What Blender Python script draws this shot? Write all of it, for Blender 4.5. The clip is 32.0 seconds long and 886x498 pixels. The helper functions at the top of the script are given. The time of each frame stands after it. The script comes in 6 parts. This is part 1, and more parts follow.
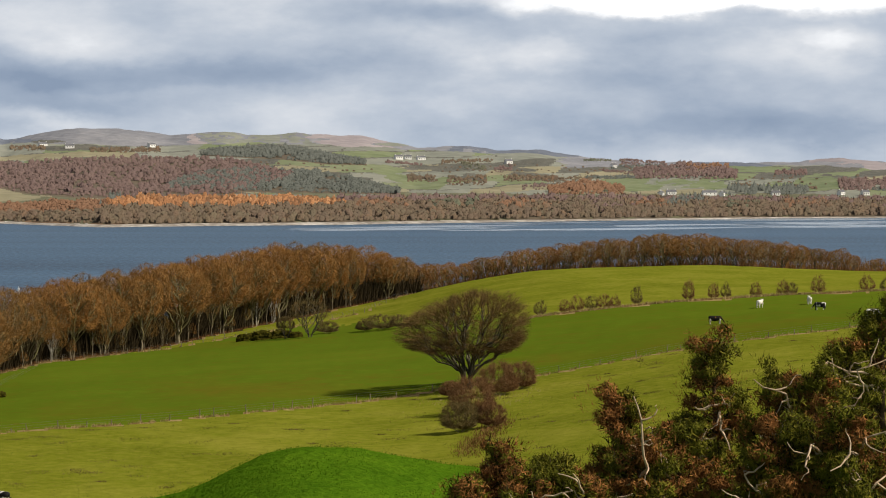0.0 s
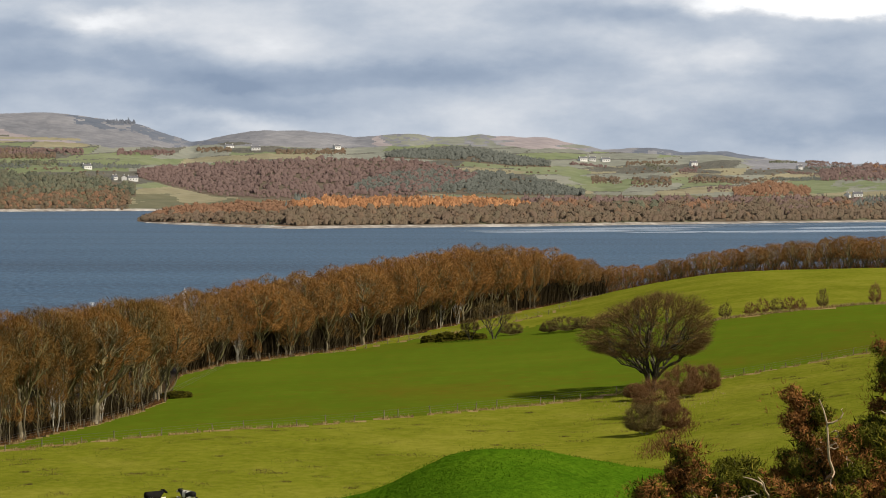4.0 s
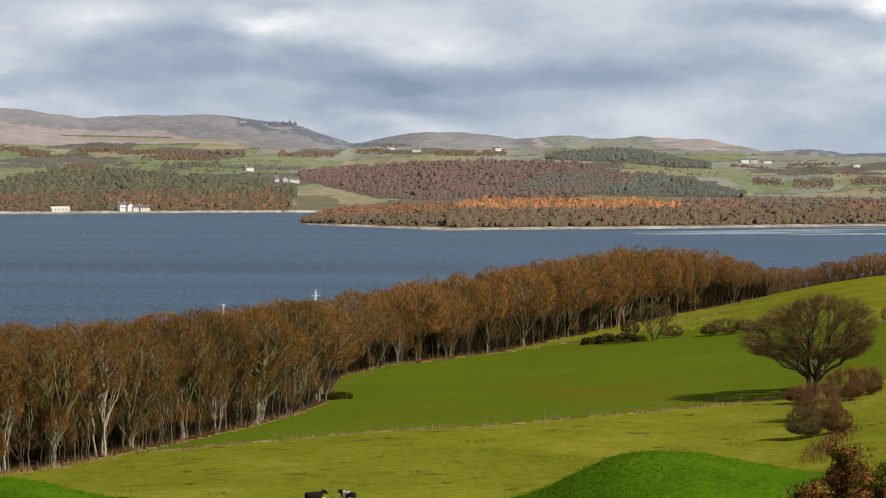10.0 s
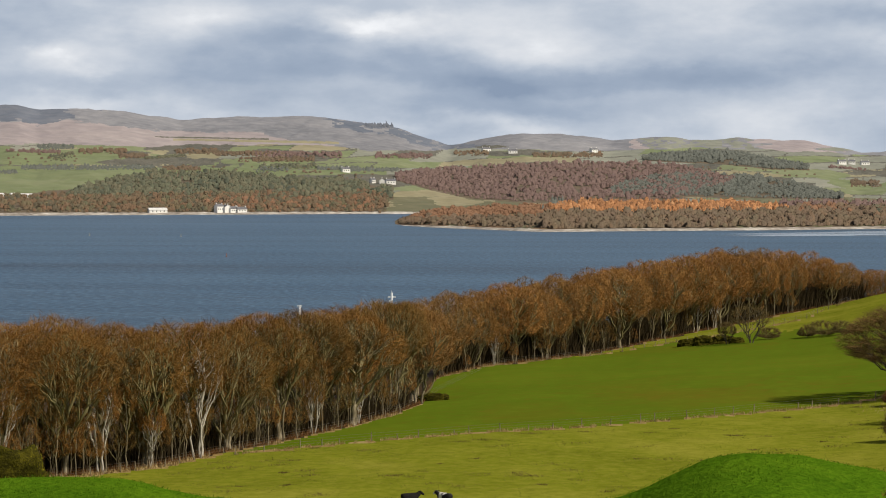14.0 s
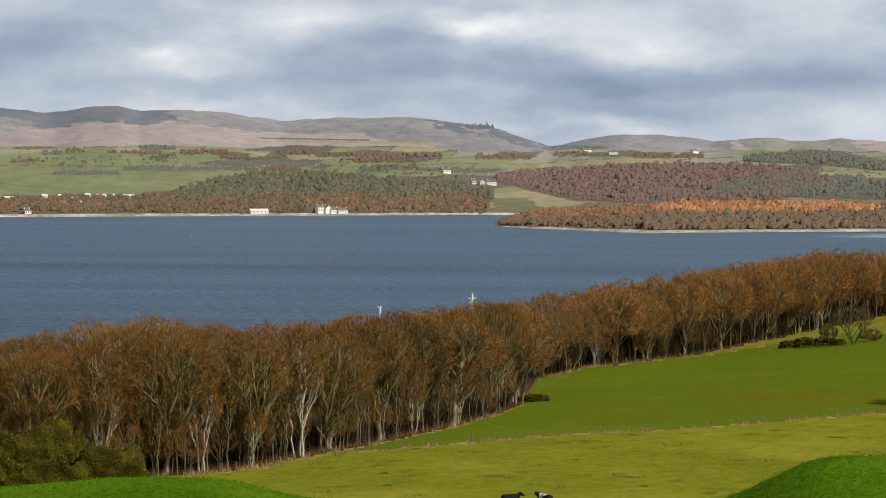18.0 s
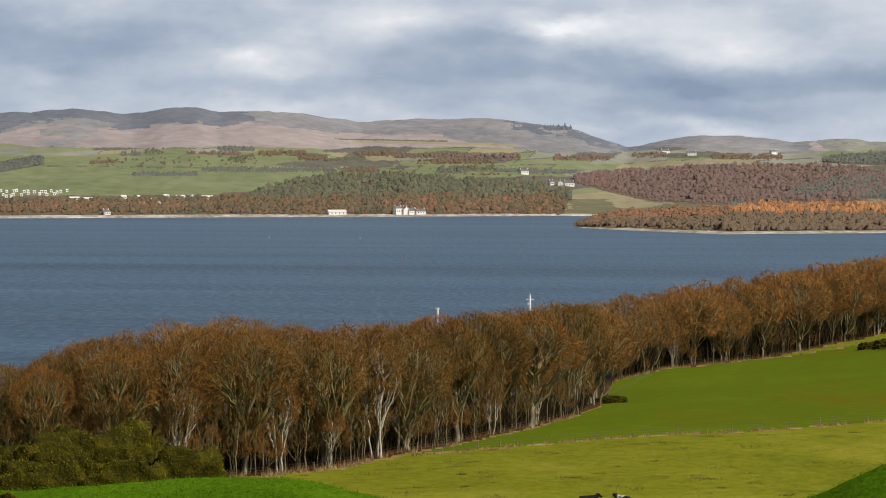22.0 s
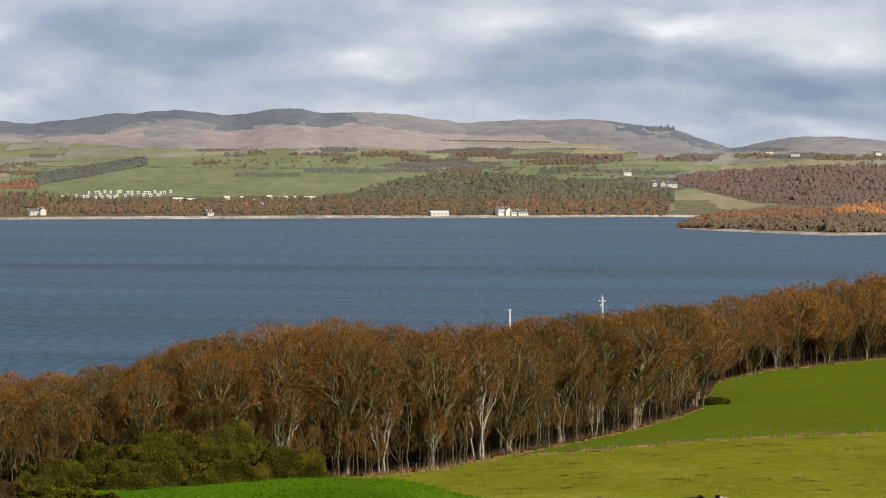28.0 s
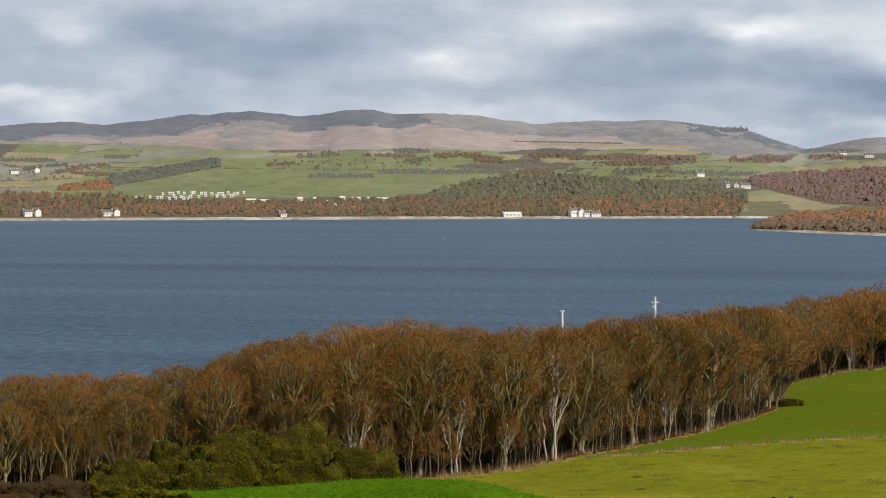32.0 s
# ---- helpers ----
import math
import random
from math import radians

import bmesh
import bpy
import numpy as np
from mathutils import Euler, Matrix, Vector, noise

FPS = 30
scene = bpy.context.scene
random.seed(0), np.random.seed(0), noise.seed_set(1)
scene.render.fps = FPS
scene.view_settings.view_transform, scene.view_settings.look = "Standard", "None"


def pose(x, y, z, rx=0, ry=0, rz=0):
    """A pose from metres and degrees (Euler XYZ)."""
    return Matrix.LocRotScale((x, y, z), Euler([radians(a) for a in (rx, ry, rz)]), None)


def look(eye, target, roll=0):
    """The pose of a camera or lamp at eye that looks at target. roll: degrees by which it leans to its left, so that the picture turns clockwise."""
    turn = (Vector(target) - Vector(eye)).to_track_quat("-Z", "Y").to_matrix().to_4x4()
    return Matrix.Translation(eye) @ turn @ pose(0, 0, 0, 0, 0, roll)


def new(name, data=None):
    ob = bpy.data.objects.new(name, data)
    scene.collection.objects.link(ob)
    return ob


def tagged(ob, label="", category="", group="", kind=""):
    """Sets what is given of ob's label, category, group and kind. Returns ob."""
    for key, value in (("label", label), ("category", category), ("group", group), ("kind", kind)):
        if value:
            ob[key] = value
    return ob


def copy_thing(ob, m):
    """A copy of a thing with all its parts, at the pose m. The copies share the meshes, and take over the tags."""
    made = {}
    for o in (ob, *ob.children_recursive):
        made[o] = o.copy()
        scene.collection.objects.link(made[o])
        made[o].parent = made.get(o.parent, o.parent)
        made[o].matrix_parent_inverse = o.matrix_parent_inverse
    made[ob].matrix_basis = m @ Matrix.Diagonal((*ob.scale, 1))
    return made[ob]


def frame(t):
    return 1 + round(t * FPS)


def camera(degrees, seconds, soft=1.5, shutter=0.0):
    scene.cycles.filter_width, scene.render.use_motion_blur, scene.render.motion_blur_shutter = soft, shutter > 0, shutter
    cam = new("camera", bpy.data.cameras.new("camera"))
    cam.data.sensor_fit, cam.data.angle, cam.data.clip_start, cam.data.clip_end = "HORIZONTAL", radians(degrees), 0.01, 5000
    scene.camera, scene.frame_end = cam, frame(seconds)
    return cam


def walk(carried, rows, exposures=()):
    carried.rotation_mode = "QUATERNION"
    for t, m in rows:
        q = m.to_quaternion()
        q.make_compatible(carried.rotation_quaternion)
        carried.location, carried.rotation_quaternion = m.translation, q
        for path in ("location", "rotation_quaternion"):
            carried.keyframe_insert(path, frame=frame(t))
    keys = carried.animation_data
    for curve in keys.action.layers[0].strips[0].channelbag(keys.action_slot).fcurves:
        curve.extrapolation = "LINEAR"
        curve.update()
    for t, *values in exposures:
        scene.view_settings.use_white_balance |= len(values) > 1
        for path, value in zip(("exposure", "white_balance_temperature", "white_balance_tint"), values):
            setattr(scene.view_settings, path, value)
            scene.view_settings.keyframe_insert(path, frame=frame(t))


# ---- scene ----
# a panning camera on a hilltop, 50 m above the sea loch; +y is its first heading
EYE = 50.0
cam = camera(17.0, 32.0, soft=1.0)
# seconds, turn to the left, tilt
PAN = [
    (0.0, -0.000, -1.594),
    (0.5, 0.476, -1.587),
    (1.0, 0.968, -1.584),
    (1.5, 1.420, -1.582),
    (2.0, 1.901, -1.578),
    (2.5, 2.351, -1.570),
    (3.0, 2.803, -1.564),
    (3.5, 3.198, -1.562),
    (5.5, 4.518, -1.545),
    (6.0, 4.778, -1.544),
    (6.5, 4.991, -1.542),
    (7.0, 5.231, -1.543),
    (7.5, 5.464, -1.534),
    (8.0, 5.709, -1.532),
    (8.5, 5.937, -1.529),
    (9.0, 6.185, -1.528),
    (9.5, 6.417, -1.527),
    (10.0, 6.658, -1.525),
    (10.5, 6.888, -1.522),
    (11.0, 7.133, -1.516),
    (11.5, 7.362, -1.511),
    (12.0, 7.591, -1.510),
    (12.5, 7.789, -1.509),
    (13.0, 8.023, -1.509),
    (13.5, 8.257, -1.508),
    (14.0, 8.521, -1.497),
    (14.5, 8.760, -1.493),
    (16.5, 9.745, -1.480),
    (17.0, 9.996, -1.477),
    (17.5, 10.234, -1.477),
    (18.0, 10.464, -1.477),
    (18.5, 10.664, -1.477),
    (19.0, 10.858, -1.475),
    (19.5, 11.047, -1.474),
    (20.0, 11.250, -1.465),
    (20.5, 11.434, -1.460),
    (21.0, 11.622, -1.458),
    (21.5, 11.797, -1.457),
    (22.0, 11.969, -1.457),
    (22.5, 12.124, -1.456),
    (23.0, 12.285, -1.454),
    (23.5, 12.435, -1.454),
    (24.0, 12.586, -1.455),
    (24.5, 12.735, -1.453),
    (25.0, 12.900, -1.451),
    (25.5, 13.069, -1.447),
    (27.5, 13.769, -1.439),
    (28.0, 13.947, -1.437),
    (28.5, 14.115, -1.435),
    (29.0, 14.296, -1.433),
    (29.5, 14.465, -1.428),
    (30.0, 14.641, -1.425),
    (30.5, 14.804, -1.422),
    (31.0, 14.982, -1.421),
    (31.5, 15.161, -1.419),
    (32.0, 15.354, -1.416),
]
walk(cam, [(t, pose(0, 0, EYE, 90 + tilt, 0, turn)) for t, turn, tilt in PAN])

# ---- light ----
SUN_AZ, SUN_EL = 106.0, 42.0        # degrees clockwise from +y, and above the horizon
scene.view_settings.exposure = 0.3
world = bpy.data.worlds.new("world")
scene.world = world
world.use_nodes = True
wn = world.node_tree.nodes
sky = wn.new("ShaderNodeTexSky")
sky.sky_type, sky.sun_disc = "NISHITA", False
sky.sun_elevation, sky.sun_rotation = radians(SUN_EL), radians(SUN_AZ)
wn["Background"].inputs[1].default_value = 0.05
grey = wn.new("ShaderNodeHueSaturation")     # thin cloud overhead takes most of the blue away
grey.inputs["Saturation"].default_value = 0.45
world.node_tree.links.new(sky.outputs[0], grey.inputs["Color"])
world.node_tree.links.new(grey.outputs[0], wn["Background"].inputs[0])
sun = new("sun", bpy.data.lights.new("sun", "SUN"))
sun.data.energy, sun.data.angle, sun.data.color = 3.75, radians(0.6), (1.0, 0.9, 0.74)
sun_way = Vector((math.sin(radians(SUN_AZ)) * math.cos(radians(SUN_EL)), math.cos(radians(SUN_AZ)) * math.cos(radians(SUN_EL)), math.sin(radians(SUN_EL))))
sun.matrix_basis = look((300, -200, 400), Vector((300, -200, 400)) - sun_way)

# ---- small tools ----
F = 5246.0                          # pixels of the view in one radian: u / F is the bearing from the first heading


# bearings u and levels v are pixel positions; land and things fit the camera's view
def spot(u, r, z=0.0):
    a = u / F
    return Vector((r * math.sin(a), r * math.cos(a), z))


def hashed(ix, iy, seed):
    h = (ix.astype(np.int64) * 374761393 + iy.astype(np.int64) * 668265263 + seed * 974634777) & 0x7FFFFFFF
    h = ((h ^ (h >> 13)) * 1274126177) & 0x7FFFFFFF
    return ((h ^ (h >> 16)) & 0xFFFF) / 65535.0


def vnoise(x, y, seed=0):
    """Smooth value noise from 0 to 1."""
    x, y = np.asarray(x, float), np.asarray(y, float)
    ix, iy = np.floor(x), np.floor(y)
    fx, fy = x - ix, y - iy
    fx, fy = fx * fx * (3 - 2 * fx), fy * fy * (3 - 2 * fy)
    a, b = hashed(ix, iy, seed), hashed(ix + 1, iy, seed)
    c, d = hashed(ix, iy + 1, seed), hashed(ix + 1, iy + 1, seed)
    return (a * (1 - fx) + b * fx) * (1 - fy) + (c * (1 - fx) + d * fx) * fy


def fbm(x, y, seed=0, octaves=4):
    total, amp = 0.0, 0.5
    for o in range(octaves):
        total = total + amp * vnoise(np.asarray(x) * 2**o, np.asarray(y) * 2**o, seed + o)
        amp *= 0.5
    return total


def mesh_part(name, verts, faces, mats, parent=None, label="", index=None, smooth=False):
    me = bpy.data.meshes.new(name)
    verts = verts.tolist() if isinstance(verts, np.ndarray) else verts
    faces = faces.tolist() if isinstance(faces, np.ndarray) else faces
    me.from_pydata(verts, [], faces)
    for m in mats if isinstance(mats, (list, tuple)) else [mats]:
        me.materials.append(m)
    if index is not None:
        me.polygons.foreach_set("material_index", np.asarray(index, dtype=np.int32))
    if smooth:
        me.polygons.foreach_set("use_smooth", np.ones(len(me.polygons), dtype=bool))
    me.update()
    ob = new(name, me)
    if parent:
        ob.parent = parent
    if label:
        tagged(ob, label)
    return ob


def part(name, bm, material, parent=None, label="", smooth=False):
    """Links a bmesh as one mesh object under a thing or a part."""
    me = bpy.data.meshes.new(name)
    bm.to_mesh(me)
    bm.free()
    me.materials.append(material)
    if smooth:
        for p in me.polygons:
            p.use_smooth = True
    ob = new(name, me)
    if parent:
        ob.parent = parent
    if label:
        tagged(ob, label)
    return ob


def thing(name, label, category, group="", kind=""):
    return tagged(new(name), label, category, group, kind)


def box(bm, cx, cy, cz, sx, sy, sz, bevel=0.0):
    made = bmesh.ops.create_cube(bm, size=1.0, matrix=Matrix.Translation((cx, cy, cz)) @ Matrix.Diagonal((sx, sy, sz, 1)))
    if bevel:
        edges = {e for v in made["verts"] for e in v.link_edges}
        bmesh.ops.bevel(bm, geom=list(edges), offset=bevel, segments=1, affect="EDGES")


# ---- materials ----
def material(name, rough=0.85, metal=0.0):
    m = bpy.data.materials.new(name)
    m.use_nodes = True
    b = m.node_tree.nodes["Principled BSDF"]
    b.inputs["Roughness"].default_value, b.inputs["Metallic"].default_value = rough, metal
    b.inputs["Specular IOR Level"].default_value = 0.25
    return m


def tex(m, scale, detail=4.0, stretch=(1, 1, 1), rough=0.6, coords="Object"):
    """A noise in metres: features of about the given size."""
    n, l = m.node_tree.nodes, m.node_tree.links
    c, mp, t = n.new("ShaderNodeTexCoord"), n.new("ShaderNodeMapping"), n.new("ShaderNodeTexNoise")
    mp.inputs["Scale"].default_value = [s / scale for s in stretch]
    t.inputs["Scale"].default_value, t.inputs["Detail"].default_value, t.inputs["Roughness"].default_value = 1.0, detail, rough
    l.new(c.outputs[coords], mp.inputs[0])
    l.new(mp.outputs[0], t.inputs["Vector"])
    return t.outputs["Fac"]


def ramp(m, fac, *stops):
    n, l = m.node_tree.nodes, m.node_tree.links
    r = n.new("ShaderNodeValToRGB")
    while len(r.color_ramp.elements) < len(stops):
        r.color_ramp.elements.new(0.5)
    for e, (p, c) in zip(r.color_ramp.elements, stops):
        e.position, e.color = p, (*c, 1)
    l.new(fac, r.inputs[0])
    return r.outputs["Color"]


def mix(m, fac, a, b, blend="MIX"):
    n, l = m.node_tree.nodes, m.node_tree.links
    x = n.new("ShaderNodeMix")
    x.data_type, x.blend_type = "RGBA", blend
    for socket, value in ((x.inputs["Factor"], fac), (x.inputs["A"], a), (x.inputs["B"], b)):
        if isinstance(value, bpy.types.NodeSocket):
            l.new(value, socket)
        elif isinstance(value, (int, float)):
            socket.default_value = value
        else:
            socket.default_value = (*value, 1)
    return x.outputs["Result"]


def finish(m, color, bump=None, strength=0.4, distance=0.1):
    n, l = m.node_tree.nodes, m.node_tree.links
    b = n["Principled BSDF"]
    l.new(color, b.inputs["Base Color"])
    if bump is not None:
        k = n.new("ShaderNodeBump")
        k.inputs["Strength"].default_value, k.inputs["Distance"].default_value = strength, distance
        l.new(bump, k.inputs["Height"])
        l.new(k.outputs[0], b.inputs["Normal"])
    return m


def two_scale(name, big, small, dark, mid, light, rough=0.85, bump=0.4, distance=0.1, stretch=(1, 1, 1), spec=0.06):
    m = material(name, rough)
    m.node_tree.nodes["Principled BSDF"].inputs["Specular IOR Level"].default_value = spec
    a, b = tex(m, big, 3.0, stretch), tex(m, small, 5.0, stretch)
    col = mix(m, 0.5, ramp(m, a, (0.3, dark), (0.5, mid), (0.7, light)), ramp(m, b, (0.3, dark), (0.5, mid), (0.72, light)))
    return finish(m, col, b, bump, distance)


def by_random(m, *stops):
    n = m.node_tree.nodes
    return ramp(m, n.new("ShaderNodeObjectInfo").outputs["Random"], *stops)


def by_island(m, *stops):
    n = m.node_tree.nodes
    return ramp(m, n.new("ShaderNodeNewGeometry").outputs["Random Per Island"], *stops)


def island_mat(name, *stops, rough=0.9, patch=0.0, spec=0.05, relief=0.0):
    """Each clump has a colour of its own; a wide noise drifts it."""
    m = material(name, rough)
    m.node_tree.nodes["Principled BSDF"].inputs["Specular IOR Level"].default_value = spec
    col = by_island(m, *stops)
    if patch:
        col = mix(m, ramp(m, tex(m, patch, 2.0), (0.4, (0, 0, 0)), (0.6, (0.75, 0.75, 0.75))), col, ramp(m, tex(m, patch * 0.37, 2.0), *stops))
    return finish(m, col, tex(m, relief, 3.0), 1.0, relief * 0.5) if relief else finish(m, col)


UPPER = two_scale("smooth_pasture", 50, 3.0, (0.128, 0.106, 0.011), (0.088, 0.134, 0.009), (0.120, 0.158, 0.012), bump=0.25, distance=0.12, spec=0.0)
LOWER = two_scale("rough_pasture", 16, 1.3, (0.110, 0.126, 0.010), (0.170, 0.186, 0.016), (0.255, 0.240, 0.036), bump=0.5, distance=0.25, spec=0.0)
MOUND = two_scale("lush_grass", 7, 0.5, (0.040, 0.100, 0.004), (0.068, 0.146, 0.006), (0.112, 0.196, 0.010), bump=1.0, distance=0.35, spec=0.0)
VERGE = two_scale("dead_grass", 5, 0.7, (0.16, 0.10, 0.035), (0.27, 0.19, 0.07), (0.40, 0.31, 0.14), bump=0.6, distance=0.25)
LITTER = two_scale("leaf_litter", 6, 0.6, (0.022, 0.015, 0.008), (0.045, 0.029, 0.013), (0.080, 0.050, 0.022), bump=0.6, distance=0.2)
BARK = two_scale("pale_bark", 2.2, 0.35, (0.056, 0.046, 0.027), (0.20, 0.168, 0.108), (0.56, 0.49, 0.36), stretch=(1, 1, 0.35), bump=0.5, distance=0.04)
LIMB = material("limb_bark", 0.9)
_moss = tex(LIMB, 2.5, 4.0)
finish(LIMB, mix(LIMB, 0.5, by_random(LIMB, (0.0, (0.165, 0.150, 0.058)), (0.4, (0.250, 0.215, 0.100)), (0.7, (0.190, 0.172, 0.068)), (1.0, (0.38, 0.315, 0.185))), ramp(LIMB, _moss, (0.35, (0.050, 0.040, 0.017)), (0.55, (0.150, 0.125, 0.056)), (0.72, (0.34, 0.29, 0.175)))), _moss, 0.4, 0.03)
# near-black colour that stands for the shade inside the wood
WOOD_SHADE = two_scale("wood_shade_twigs", 3.0, 0.5, (0.016, 0.012, 0.007), (0.034, 0.025, 0.012), (0.060, 0.045, 0.020))
DARK_BARK = two_scale("dark_bark", 2.2, 0.35, (0.022, 0.018, 0.013), (0.06, 0.05, 0.035), (0.20, 0.18, 0.14), stretch=(1, 1, 0.35), bump=0.5, distance=0.04)
BIRCH = two_scale("white_birch_bark", 2.0, 0.3, (0.13, 0.11, 0.085), (0.44, 0.41, 0.35), (0.68, 0.64, 0.56), stretch=(1, 1, 0.5), bump=0.4, distance=0.03)
TWIG = material("twig", 0.9)
finish(TWIG, mix(TWIG, 0.34, by_random(TWIG, (0.0, (0.092, 0.068, 0.016)), (0.2, (0.240, 0.112, 0.024)), (0.4, (0.112, 0.080, 0.018)), (0.6, (0.280, 0.128, 0.026)), (0.8, (0.130, 0.086, 0.018)), (1.0, (0.190, 0.094, 0.020))), by_island(TWIG, (0.0, (0.048, 0.029, 0.009)), (0.5, (0.165, 0.085, 0.021)), (1.0, (0.40, 0.190, 0.048)))))
GOLD_TWIG = material("golden_twig", 0.9)
finish(GOLD_TWIG, mix(GOLD_TWIG, 0.4, by_random(GOLD_TWIG, (0.0, (0.165, 0.095, 0.028)), (0.3, (0.310, 0.140, 0.032)), (0.6, (0.190, 0.110, 0.031)), (1.0, (0.370, 0.168, 0.038))), by_island(GOLD_TWIG, (0.0, (0.080, 0.044, 0.016)), (0.45, (0.235, 0.120, 0.033)), (1.0, (0.46, 0.245, 0.076)))))

# far pasture and moor colours are lifted, greyed and blued to stand for haze
PASTURE_FAR = two_scale("hazy_pasture", 260, 24, (0.165, 0.172, 0.142), (0.222, 0.228, 0.186), (0.300, 0.298, 0.245), bump=0.3, distance=3)
GREEN_FAR = two_scale("hazy_bright_pasture", 190, 26, (0.130, 0.164, 0.082), (0.176, 0.204, 0.106), (0.235, 0.248, 0.150), bump=0.2, distance=2)
MOOR = two_scale("hazy_moor", 170, 20, (0.145, 0.150, 0.168), (0.210, 0.210, 0.228), (0.305, 0.298, 0.305), bump=0.5, distance=5)
BRACKEN = two_scale("hazy_bracken_moor", 220, 26, (0.220, 0.195, 0.205), (0.300, 0.260, 0.264), (0.380, 0.335, 0.325), bump=0.4, distance=4)
HEATHER = two_scale("hazy_heather", 150, 20, (0.098, 0.116, 0.150), (0.138, 0.152, 0.186), (0.185, 0.192, 0.218), bump=0.5, distance=4)
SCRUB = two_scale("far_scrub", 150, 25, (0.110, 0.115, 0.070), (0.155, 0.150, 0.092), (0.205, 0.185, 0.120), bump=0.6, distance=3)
BEACH = two_scale("shore_stones", 40, 7, (0.14, 0.120, 0.105), (0.34, 0.305, 0.270), (0.78, 0.75, 0.70), bump=0.6, distance=1)
HEAD_BRACKEN = two_scale("headland_bracken", 45, 8, (0.150, 0.104, 0.070), (0.215, 0.140, 0.088), (0.260, 0.190, 0.115), bump=0.6, distance=2)
STUBBLE = two_scale("far_stubble", 120, 16, (0.205, 0.180, 0.110), (0.270, 0.245, 0.155), (0.335, 0.300, 0.200), bump=0.2, distance=2)
GORSE_FAR = two_scale("far_gorse_scrub", 60, 9, (0.085, 0.086, 0.072), (0.125, 0.120, 0.100), (0.165, 0.155, 0.125), bump=0.8, distance=4)
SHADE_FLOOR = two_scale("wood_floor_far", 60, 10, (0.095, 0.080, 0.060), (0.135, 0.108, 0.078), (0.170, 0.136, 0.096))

# ---- sky: a ring of drifting cloud round the horizon, open above to the plain sky ----
CLOUD = bpy.data.materials.new("cloud_layer")
CLOUD.use_nodes = True
CLOUD.cycles.emission_sampling = "NONE"


def cloud_material(m):
    n, l = m.node_tree.nodes, m.node_tree.links
    n.clear()

    def node(kind, **values):
        x = n.new(kind)
        for key, value in values.items():
            if key == "op":
                x.operation = value
            else:
                x.inputs[int(key[1:])].default_value = value
        return x

    def math_of(op, a, b=None, c=None):
        x = n.new("ShaderNodeMath")
        x.operation = op
        for i, value in enumerate((a, b, c)):
            if isinstance(value, bpy.types.NodeSocket):
                l.new(value, x.inputs[i])
            elif value is not None:
                x.inputs[i].default_value = value
        return x.outputs[0]

    coord, xyz = n.new("ShaderNodeTexCoord"), n.new("ShaderNodeSeparateXYZ")
    l.new(coord.outputs["Object"], xyz.inputs[0])
    az = math_of("MULTIPLY", math_of("ARCTAN2", xyz.outputs[0], xyz.outputs[1]), F / 1000)
    el = math_of("MULTIPLY", xyz.outputs[2], F / 4960 / 1000)
    p = n.new("ShaderNodeCombineXYZ")
    l.new(az, p.inputs[0])
    l.new(el, p.inputs[1])
    p = p.outputs[0]

    def noise_at(scale, sx, sy, detail, off):
        mp, t = n.new("ShaderNodeMapping"), n.new("ShaderNodeTexNoise")
        mp.inputs["Scale"].default_value, mp.inputs["Location"].default_value = (sx * scale, sy * scale, 1), (off, off * 0.7, off)
        t.inputs["Scale"].default_value, t.inputs["Detail"].default_value, t.inputs["Roughness"].default_value = 1, detail, 0.55
        l.new(p, mp.inputs[0])
        l.new(mp.outputs[0], t.inputs["Vector"])
        return t

    # the puffs are bent by a slower noise
    warp = noise_at(1, 5.0, 10.0, 6, 2.3)
    bend, bent = n.new("ShaderNodeVectorMath"), n.new("ShaderNodeVectorMath")
    bend.operation, bent.operation = "MULTIPLY_ADD", "ADD"
    l.new(warp.outputs["Color"], bend.inputs[0])
    bend.inputs[1].default_value, bend.inputs[2].default_value = (0.30, 0.11, 0), (-0.15, -0.055, 0)
    l.new(bend.outputs[0], bent.inputs[0])
    l.new(p, bent.inputs[1])
    q = bent.outputs[0]
    total = math_of("MULTIPLY_ADD", noise_at(1, 3.4, 8.0, 9, 0.0).outputs["Fac"], 0.82, 0.52 - 0.41)

    def puff(u, v, wide, high, value):
        """A soft patch: bearing, height in the same units below the top of the view, half sizes, and how much it lightens."""
        nonlocal total
        a, b = n.new("ShaderNodeVectorMath"), n.new("ShaderNodeVectorMath")
        a.operation, b.operation = "MULTIPLY_ADD", "LENGTH"
        cx, cy, sx, sy = u / 1000, (295 - v) / 1000, 1000 / wide, 1000 / high
        l.new(q, a.inputs[0])
        a.inputs[1].default_value, a.inputs[2].default_value = (sx, sy, 0), (-cx * sx, -cy * sy, 0)
        l.new(a.outputs[0], b.inputs[0])
        r = n.new("ShaderNodeMapRange")
        r.interpolation_type = "SMOOTHSTEP"
        r.inputs["From Min"].default_value, r.inputs["From Max"].default_value = 1.0, 0.0
        r.inputs["To Min"].default_value, r.inputs["To Max"].default_value = 0.0, 1.0
        l.new(b.outputs["Value"], r.inputs["Value"])
        total = math_of("MULTIPLY_ADD", r.outputs[0], value, total)

    puff(330, -5, 430, 40, 0.70)
    puff(700, -5, 420, 50, 0.70)
    puff(-30, 20, 220, 40, -0.15)
    puff(-480, 135, 420, 45, -0.28)
    puff(-700, 150, 180, 35, -0.15)
    puff(-180, 110, 330, 45, -0.16)
    puff(-620, 60, 300, 50, 0.16)
    puff(-320, 40, 200, 40, 0.05)
    puff(150, 95, 180, 45, 0.20)
    puff(690, 85, 200, 45, 0.22)
    puff(400, 60, 200, 30, -0.08)
    puff(350, 140, 300, 40, -0.08)
